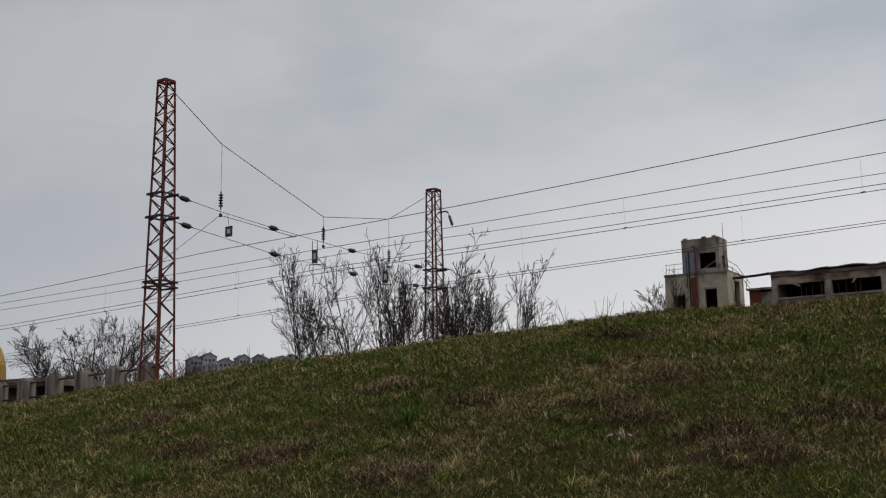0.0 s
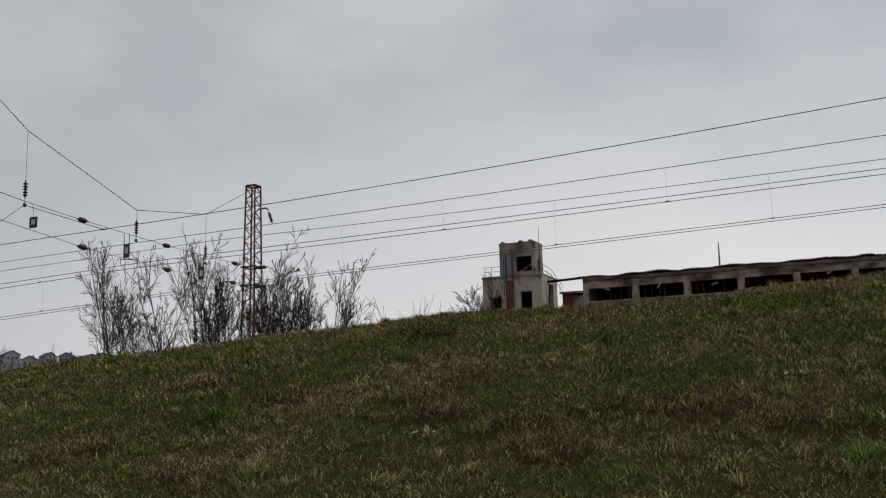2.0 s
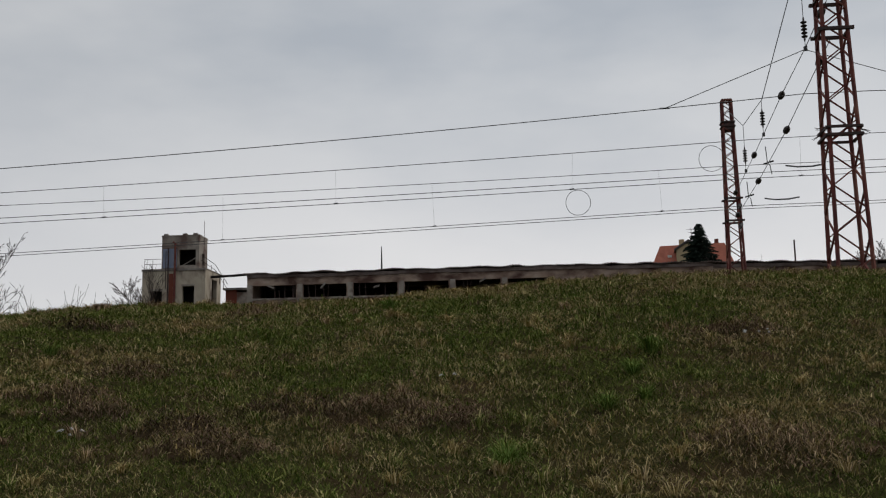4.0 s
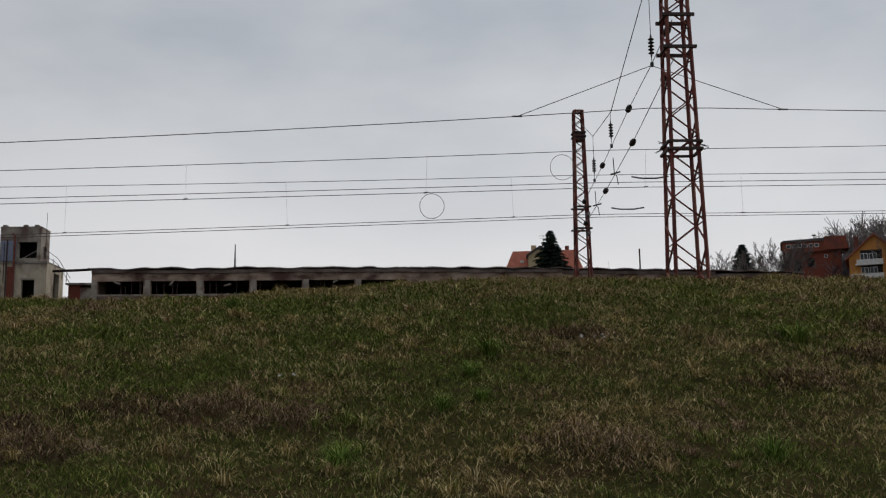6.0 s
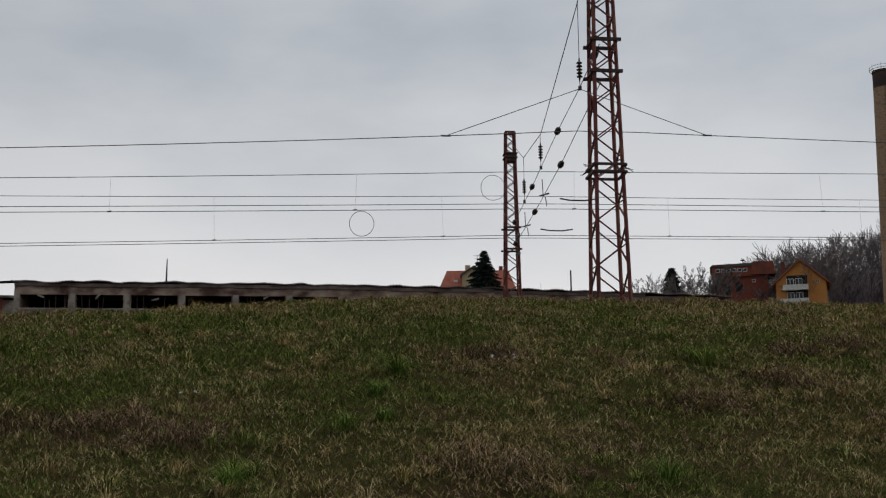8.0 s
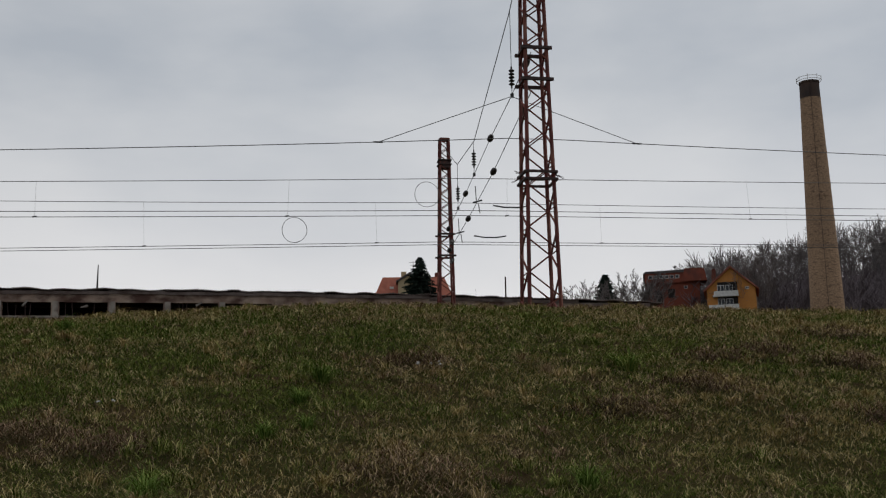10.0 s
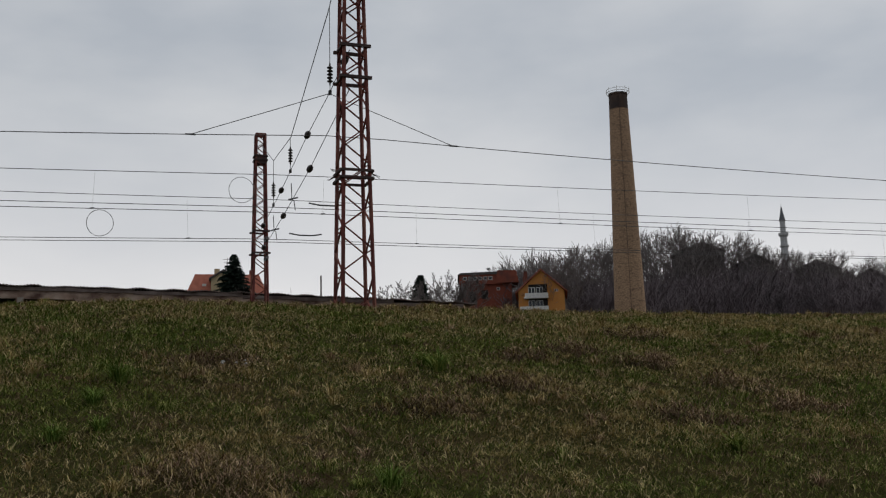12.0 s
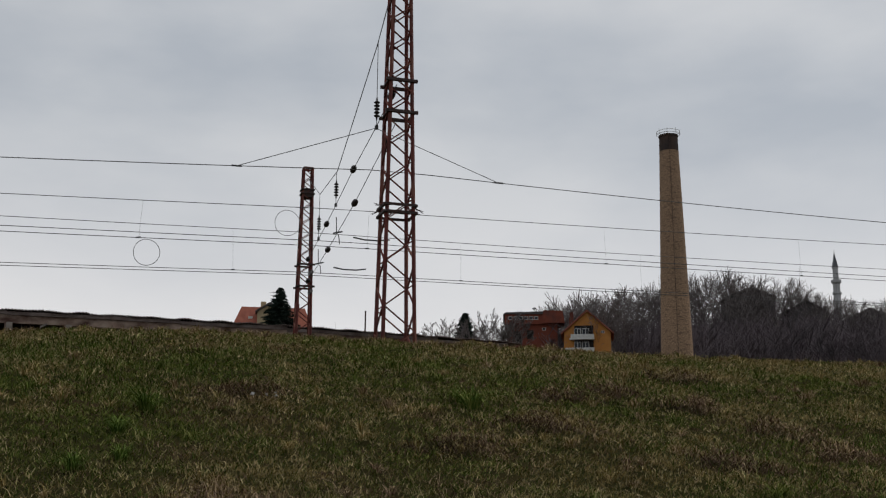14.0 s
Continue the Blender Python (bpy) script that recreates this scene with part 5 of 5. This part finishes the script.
# ---------------------------------------------------------------- grass on the bank
def grass_material(name, greens, straws, dry, seed, spread=0.3, drift=0.0):
    """Blades: green mixed with straw in patches, brightness from blade to blade."""
    m = bpy.data.materials.new(name)
    m.use_nodes = True
    nt = m.node_tree
    n, l = nt.nodes, nt.links
    b = n["Principled BSDF"]
    b.inputs["Roughness"].default_value = 0.75
    b.inputs["Specular IOR Level"].default_value = 0.0
    geo = n.new("ShaderNodeNewGeometry")
    big = n.new("ShaderNodeTexNoise")
    big.inputs["Scale"].default_value = 0.42
    big.inputs["Detail"].default_value = 5
    big.inputs["Roughness"].default_value = 0.65
    mp = n.new("ShaderNodeMapping")
    mp.inputs["Location"].default_value = (seed, 0, 0)
    l.new(geo.outputs["Position"], mp.inputs[0])
    l.new(mp.outputs[0], big.inputs["Vector"])

    def ramp(sock, stops):
        r = n.new("ShaderNodeValToRGB")
        while len(r.color_ramp.elements) < len(stops):
            r.color_ramp.elements.new(0.5)
        for e, (p, c) in zip(r.color_ramp.elements, stops):
            e.position, e.color = p, (*c, 1)
        l.new(sock, r.inputs[0])
        return r.outputs[0]

    isl = geo.outputs["Random Per Island"]
    green, straw = ramp(isl, greens), ramp(isl, straws)
    add = n.new("ShaderNodeMath")
    add.operation = "MULTIPLY_ADD"
    add.inputs[1].default_value = spread
    l.new(isl, add.inputs[0])
    # stronger patches
    pat = n.new("ShaderNodeMapRange")
    pat.clamp = False
    pat.inputs["From Min"].default_value, pat.inputs["From Max"].default_value = 0.3, 0.7
    pat.inputs["To Min"].default_value, pat.inputs["To Max"].default_value = 0.12, 0.88
    l.new(big.outputs[0], pat.inputs[0])
    l.new(pat.outputs[0], add.inputs[2])
    mr = n.new("ShaderNodeMapRange")
    mr.inputs["From Min"].default_value, mr.inputs["From Max"].default_value = dry - 0.10, dry + 0.10
    l.new(add.outputs[0], mr.inputs[0])
    # drier towards the right-hand end of the bank
    if drift:
        sx = n.new("ShaderNodeSeparateXYZ")
        l.new(geo.outputs["Position"], sx.inputs[0])
        dm = n.new("ShaderNodeMapRange")
        dm.inputs["From Min"].default_value, dm.inputs["From Max"].default_value = -3.0, 9.0
        dm.inputs["To Min"].default_value, dm.inputs["To Max"].default_value = 0.0, drift
        l.new(sx.outputs[0], dm.inputs[0])
        plus = n.new("ShaderNodeMath")
        l.new(add.outputs[0], plus.inputs[0])
        l.new(dm.outputs[0], plus.inputs[1])
        l.new(plus.outputs[0], mr.inputs[0])
    mix = n.new("ShaderNodeMix")
    mix.data_type = "RGBA"
    l.new(mr.outputs[0], mix.inputs["Factor"])
    l.new(green, mix.inputs["A"])
    l.new(straw, mix.inputs["B"])
    l.new(mix.outputs["Result"], b.inputs["Base Color"])
    return m


GREENS = [(0.0, (0.034, 0.056, 0.012)), (0.5, (0.108, 0.142, 0.030)), (1.0, (0.300, 0.310, 0.092))]
LUSH = [(0.0, (0.044, 0.080, 0.016)), (0.6, (0.100, 0.158, 0.032)), (1.0, (0.200, 0.260, 0.066))]
STRAWS = [(0.0, (0.160, 0.118, 0.042)), (0.6, (0.340, 0.258, 0.108)), (1.0, (0.54, 0.440, 0.240))]
DEADS = [(0.0, (0.060, 0.038, 0.028)), (0.6, (0.200, 0.132, 0.084)), (1.0, (0.50, 0.370, 0.235))]
DARKS = [(0.0, (0.020, 0.014, 0.012)), (1.0, (0.075, 0.050, 0.036))]
M_GRASS = grass_material("bank_grass", GREENS, STRAWS, 0.90, 3.0, 0.5, 0.15)
M_LUSH = grass_material("lush_grass", LUSH, GREENS, 0.80, 7.0)
M_DRY = grass_material("dry_grass", STRAWS, DEADS, 0.66, 11.0)
M_DEAD = grass_material("dead_weeds", DEADS, DARKS, 0.70, 5.0)

# places (x, y) of dead weeds, dry straw, lush grass and single tussocks on the bank
BROWN = ((-11.8, 11.1), (-9.8, 10.9), (-7.3, 10.1), (-8.1, 18.5), (-5.6, 14.4), (-3.9, 11.5), (-3.3, 10.7), (-2.9, 12.4), (-6.0, 13.1), (-8.1, 13.4), (-5.2, 12.3),
         (-1.9, 12.1), (-1.0, 11.5), (-5.5, 20.3), (-3.2, 10.7), (1.9, 10.3), (2.2, 10.0), (8.4, 15.9), (7.5, 15.5), (6.3, 13.5), (10.0, 13.7), (8.2, 12.0), (10.6, 17.6),
         (10.2, 12.7), (5.0, 12.6), (2.8, 15.1), (9.4, 15.0), (-10.6, 14.6), (-14.5, 13.2))
STRAW = ((-5.7, 9.9), (-7.8, 10.8), (0.6, 10.5), (1.3, 10.3), (5.1, 12.6), (5.6, 12.5), (2.7, 14.0), (4.4, 12.0), (5.0, 11.7), (3.0, 14.5), (7.3, 12.7), (-19.6, 15.5),
         (-16.5, 19.5), (3.0, 21.0), (-1.0, 22.5), (7.0, 22.0), (12.0, 21.5), (-15.0, 12.5), (-21.0, 18.5))
GREEN = ((-13.2, 17.2), (-12.8, 15.3), (-13.8, 10.7), (-13.0, 12.0), (-0.4, 15.8), (1.3, 16.0), (-3.5, 15.5), (-2.5, 14.0), (-0.5, 19.0), (11.5, 12.5), (9.4, 11.5), (9.7, 17.1), (-17.5, 16.0), (-10.0, 13.0))
TUFTS = ((-8.65, 12.45), (-2.7, 19.2), (1.1, 12.9), (0.7, 11.5), (1.4, 13.9), (5.7, 14.5), (1.15, 12.0), (5.65, 14.9), (-12.2, 17.0), (-0.3, 9.9), (-4.4, 16.8), (-7.4, 15.8),
         (3.6, 9.8), (7.8, 10.6), (-10.9, 9.6), (-15.6, 18.4))


def near_places(x, y, places, rx, ry):
    """0 to 1: how close x, y is to the places, with a ragged edge."""
    out = np.zeros(len(x))
    for px, py in places:
        out = np.maximum(out, np.exp(-(((x - px) / rx) ** 2 + ((y - py) / ry) ** 2)))
    return np.clip(out * (1.0 + 1.1 * wobble(x, y, 0.5, 91)) + 0.22 * wobble(x, y, 0.8, 92), 0, 1)


def knolls(x, y):
    """The uneven mat that the grass forms over the soil."""
    return np.maximum(0, 0.10 * wobble(x, y, 0.42, 19) + 0.05 * wobble(x, y, 0.2, 20))


def short_blades(name, x, y, h, w, mat, rs, label):
    """Countless short blades, a single face each, that lean together in swirls."""
    n = len(x)
    a = rs.uniform(0, np.pi, n)
    side = np.stack([np.cos(a), np.sin(a) * 0.5, np.zeros(n)], -1) * (w / 2)[:, None]
    b = rs.uniform(0, 2 * np.pi, n) + 0.8 * wobble(x, y, 1.1, 77)
    k = rs.uniform(0.3, 1.25, n)
    lean = np.stack([np.cos(b) * k, (np.sin(b) - 0.3) * k, np.zeros(n)], -1)
    root = np.stack([x, y, height(x, y) - 0.01 + knolls(x, y)], -1)
    rise = np.stack([np.zeros(n), np.zeros(n), 1.0 - 0.35 * k], -1)
    tip = root + (lean + rise) * h[:, None]
    v = np.stack([root - side, root + side, tip], 1).reshape(-1, 3)
    return tagged(new(name, fast_mesh(name, v, np.arange(3 * n).reshape(n, 3), mat)), label, "grass", kind="stuff")


def arching_blades(name, x, y, length, w, steep, droop, mat, rs, label, way=None, lift=0.0):
    """Long blades in three joints that rise, bend over and hang; way: the direction in which each falls."""
    n = len(x)
    if way is None:
        way = rs.normal(0, 1.3, n) - np.pi / 2 + 1.6 * wobble(x, y, 1.5, 77)
    flat = np.stack([np.cos(way), np.sin(way), np.zeros(n)], -1)
    turn = rs.uniform(-0.6, 0.6, n)
    side = np.stack([-np.sin(way + turn), np.cos(way + turn), np.zeros(n)], -1) * (w / 2)[:, None]
    up = np.array([0, 0, 1.0])
    t0 = np.radians(steep * rs.uniform(0.7, 1.15, n))
    t2 = t0 - np.radians(droop * rs.uniform(0.5, 1.25, n))
    p = np.stack([x, y, height(x, y) - 0.02 + knolls(x, y) + lift], -1)
    rows = [p - side, p + side]
    for k, t in enumerate((t0, (t0 + t2) / 2, t2)):
        p = p + (flat * np.cos(t)[:, None] + up * np.sin(t)[:, None]) * (length / 3)[:, None]
        p = p + rs.normal(0, 0.04, (n, 3)) * length[:, None]
        rows += [p - side * (0.85 - 0.25 * k), p + side * (0.85 - 0.25 * k)] if k < 2 else [p]
    v = np.stack(rows, 1).reshape(-1, 3)
    i = np.arange(n)[:, None] * 7
    f = np.concatenate([i + np.array([t]) for t in ((0, 1, 3), (0, 3, 2), (2, 3, 5), (2, 5, 4), (4, 5, 6))])
    return tagged(new(name, fast_mesh(name, v, f, mat)), label, "grass", kind="stuff")


def in_view(x, y):
    """The wedge of the bank that is ever looked at."""
    az = np.degrees(np.arctan2(x, np.maximum(y, 0.1)))
    return (az > -62) & (az < 50)


def scatter(rs, n, keep, x0=-44.0, x1=30.0, y0=7.8, y1=28.0):
    """Random places, kept by a density between 0 and 1, thinner far off."""
    x, y = rs.uniform(x0, x1, n), rs.uniform(y0, y1, n)
    ok = in_view(x, y)
    x, y = x[ok], y[ok]
    ok = rs.rand(len(x)) < keep(x, y) * np.clip((13.0 / np.hypot(x, y)) ** 1.2, 0.2, 1)
    return x[ok], y[ok]


def grass():
    rs = np.random.RandomState(7)

    def thick(x, y):
        """Blades gather in tufts."""
        return np.clip(0.55 + 0.9 * wobble(x, y, 0.55, 8) + 0.5 * wobble(x, y, 0.27, 18), 0.05, 1)

    def brown(x, y):
        return np.clip(1.7 * near_places(x, y, BROWN, 0.60, 0.36) - 0.25, 0, 1)

    def straw(x, y):
        return near_places(x, y, STRAW, 1.3, 0.8)

    def green(x, y):
        return near_places(x, y, GREEN, 1.6, 1.2)

    def width(x, y, lo, hi):
        return rs.uniform(lo, hi, len(x)) * np.clip(np.hypot(x, y) / 14, 0.8, 1.9)

    x, y = scatter(rs, 2200000, lambda a, b: (0.85 + 0.25 * wobble(a, b, 2.2, 8)) * (1 - 0.95 * brown(a, b)) * (1 - 0.4 * straw(a, b)))
    h = rs.uniform(0.035, 0.085, len(x)) * (1 + 0.5 * wobble(x, y, 1.4, 9)) * (1 + 0.006 * np.hypot(x, y))
    short_blades("grass", x, y, h, width(x, y, 0.009, 0.018), M_GRASS, rs, "short rough green and yellowing grass on the bank")

    x, y = scatter(rs, 360000, lambda a, b: thick(a, b) * np.clip(1 - 1.1 * brown(a, b) - 0.5 * straw(a, b), 0, 1))
    arching_blades("long_grass", x, y, rs.uniform(0.10, 0.25, len(x)), width(x, y, 0.006, 0.011), 62, 95, M_GRASS, rs, "longer arching blades of green and yellowing grass")
    x, y = scatter(rs, 420000, lambda a, b: thick(a, b) * np.clip(1.3 * green(a, b) - brown(a, b), 0, 1))
    arching_blades("lush_grass", x, y, rs.uniform(0.10, 0.26, len(x)), width(x, y, 0.006, 0.011), 70, 85, M_LUSH, rs, "patches of lush fresh green grass")
    x, y = scatter(rs, 520000, lambda a, b: thick(a + 3, b) * np.clip(0.24 + 0.35 * wobble(a, b, 3.5, 23) + 0.8 * straw(a, b) - 0.3 * green(a, b) + 0.35 * smooth(20, 25, b), 0, 1))
    arching_blades("straw", x, y, rs.uniform(0.14, 0.34, len(x)), width(x, y, 0.005, 0.010), 42, 85, M_DRY, rs, "flattened dry straw-coloured grass")
    x, y = scatter(rs, 1500000, lambda a, b: np.clip(brown(a, b) + 0.16 * np.clip(wobble(a, b, 1.3, 29) * 4 - 0.7, 0, 1), 0, 1))
    heap = 0.22 * near_places(x, y, BROWN, 0.5, 0.3)
    arching_blades("dead_weeds", x, y, rs.uniform(0.10, 0.30, len(x)), width(x, y, 0.006, 0.012), 40, 110, M_DEAD, rs, "brown tangles of dead weeds", rs.uniform(0, 2 * np.pi, len(x)), heap * rs.rand(len(x)))
    x, y = scatter(rs, 700000, lambda a, b: np.clip(1.2 * brown(a, b) - 0.2, 0, 1) * thick(a, b))
    arching_blades("weed_straw", x, y, rs.uniform(0.12, 0.26, len(x)), width(x, y, 0.005, 0.010), 40, 110, M_DRY, rs, "curled straw on the dead weeds", None, 0.05 + 0.20 * near_places(x, y, BROWN, 0.5, 0.3) * rs.rand(len(x)))

    # tussocks: long blades that spring from one root and fall to all sides
    def tussocks(name, cx, cy, per, ln, mat, label, seed):
        q = np.random.RandomState(seed)
        k = q.randint(per // 2, per + per // 2, len(cx))
        size = np.repeat(q.uniform(0.55, 1.2, len(cx)), k)
        way = q.uniform(0, 2 * np.pi, len(size))
        out = q.uniform(0, 0.09, len(size)) * size
        px, py = np.repeat(cx, k) + np.cos(way) * out, np.repeat(cy, k) + np.sin(way) * out
        arching_blades(name, px, py, q.uniform(0.55, 1.0, len(px)) * ln * size, q.uniform(0.006, 0.010, len(px)) * np.clip(np.hypot(px, py) / 14, 0.9, 1.9), 72, 105, mat, q, label, way, 0.03)

    tx, ty = np.array(TUFTS).T
    tussocks("large_tussocks", tx, ty, 190, 0.50, M_LUSH, "large fountain-like tussocks of green grass", 31)
    cx, cy = scatter(rs, 4200, lambda a, b: np.clip(0.25 + 0.9 * wobble(a, b, 3.5, 32), 0, 1))
    tussocks("green_tussocks", cx, cy, 55, 0.27, M_GRASS, "tussocks of longer green grass", 32)
    cx, cy = scatter(rs, 4200, lambda a, b: np.clip(0.25 + 0.9 * wobble(a, b, 3.5, 42) + 0.6 * straw(a, b), 0, 1))
    tussocks("dry_tussocks", cx, cy, 50, 0.27, M_DRY, "tussocks of dry straw-coloured grass", 41)
    cx, cy = scatter(rs, 1500, lambda a, b: np.ones(len(a)), y0=22.5, y1=26.5)
    tussocks("crest_grass", cx, cy, 40, 0.24, M_DRY, "pale dry grass along the top of the bank", 61)


grass()


def litter():
    rnd = random.Random(8)
    for c, n in (((-4.95, 11.4), 5), ((3.0, 14.7), 5), ((-1.2, 12.9), 2)):
        for i in range(n):
            x, y = c[0] + rnd.uniform(-0.28, 0.28), c[1] + rnd.uniform(-0.15, 0.15)
            bm = bmesh.new()
            k = 7
            ring = [bm.verts.new((math.cos(2 * math.pi * j / k) * rnd.uniform(0.012, 0.04), math.sin(2 * math.pi * j / k) * rnd.uniform(0.01, 0.035), rnd.uniform(0.0, 0.03))) for j in range(k)]
            top = bm.verts.new((0, 0, 0.035))
            for j in range(k):
                bm.faces.new((ring[j], ring[(j + 1) % k], top))
            bm.faces.new(ring[::-1])
            ob = solo("litter_scrap", bm, M_LITTER, "crumpled pale scrap of litter in the grass", "litter", "litter", at=(x, y, zg(x, y) + 0.06), turn=rnd.uniform(0, 360))


litter()
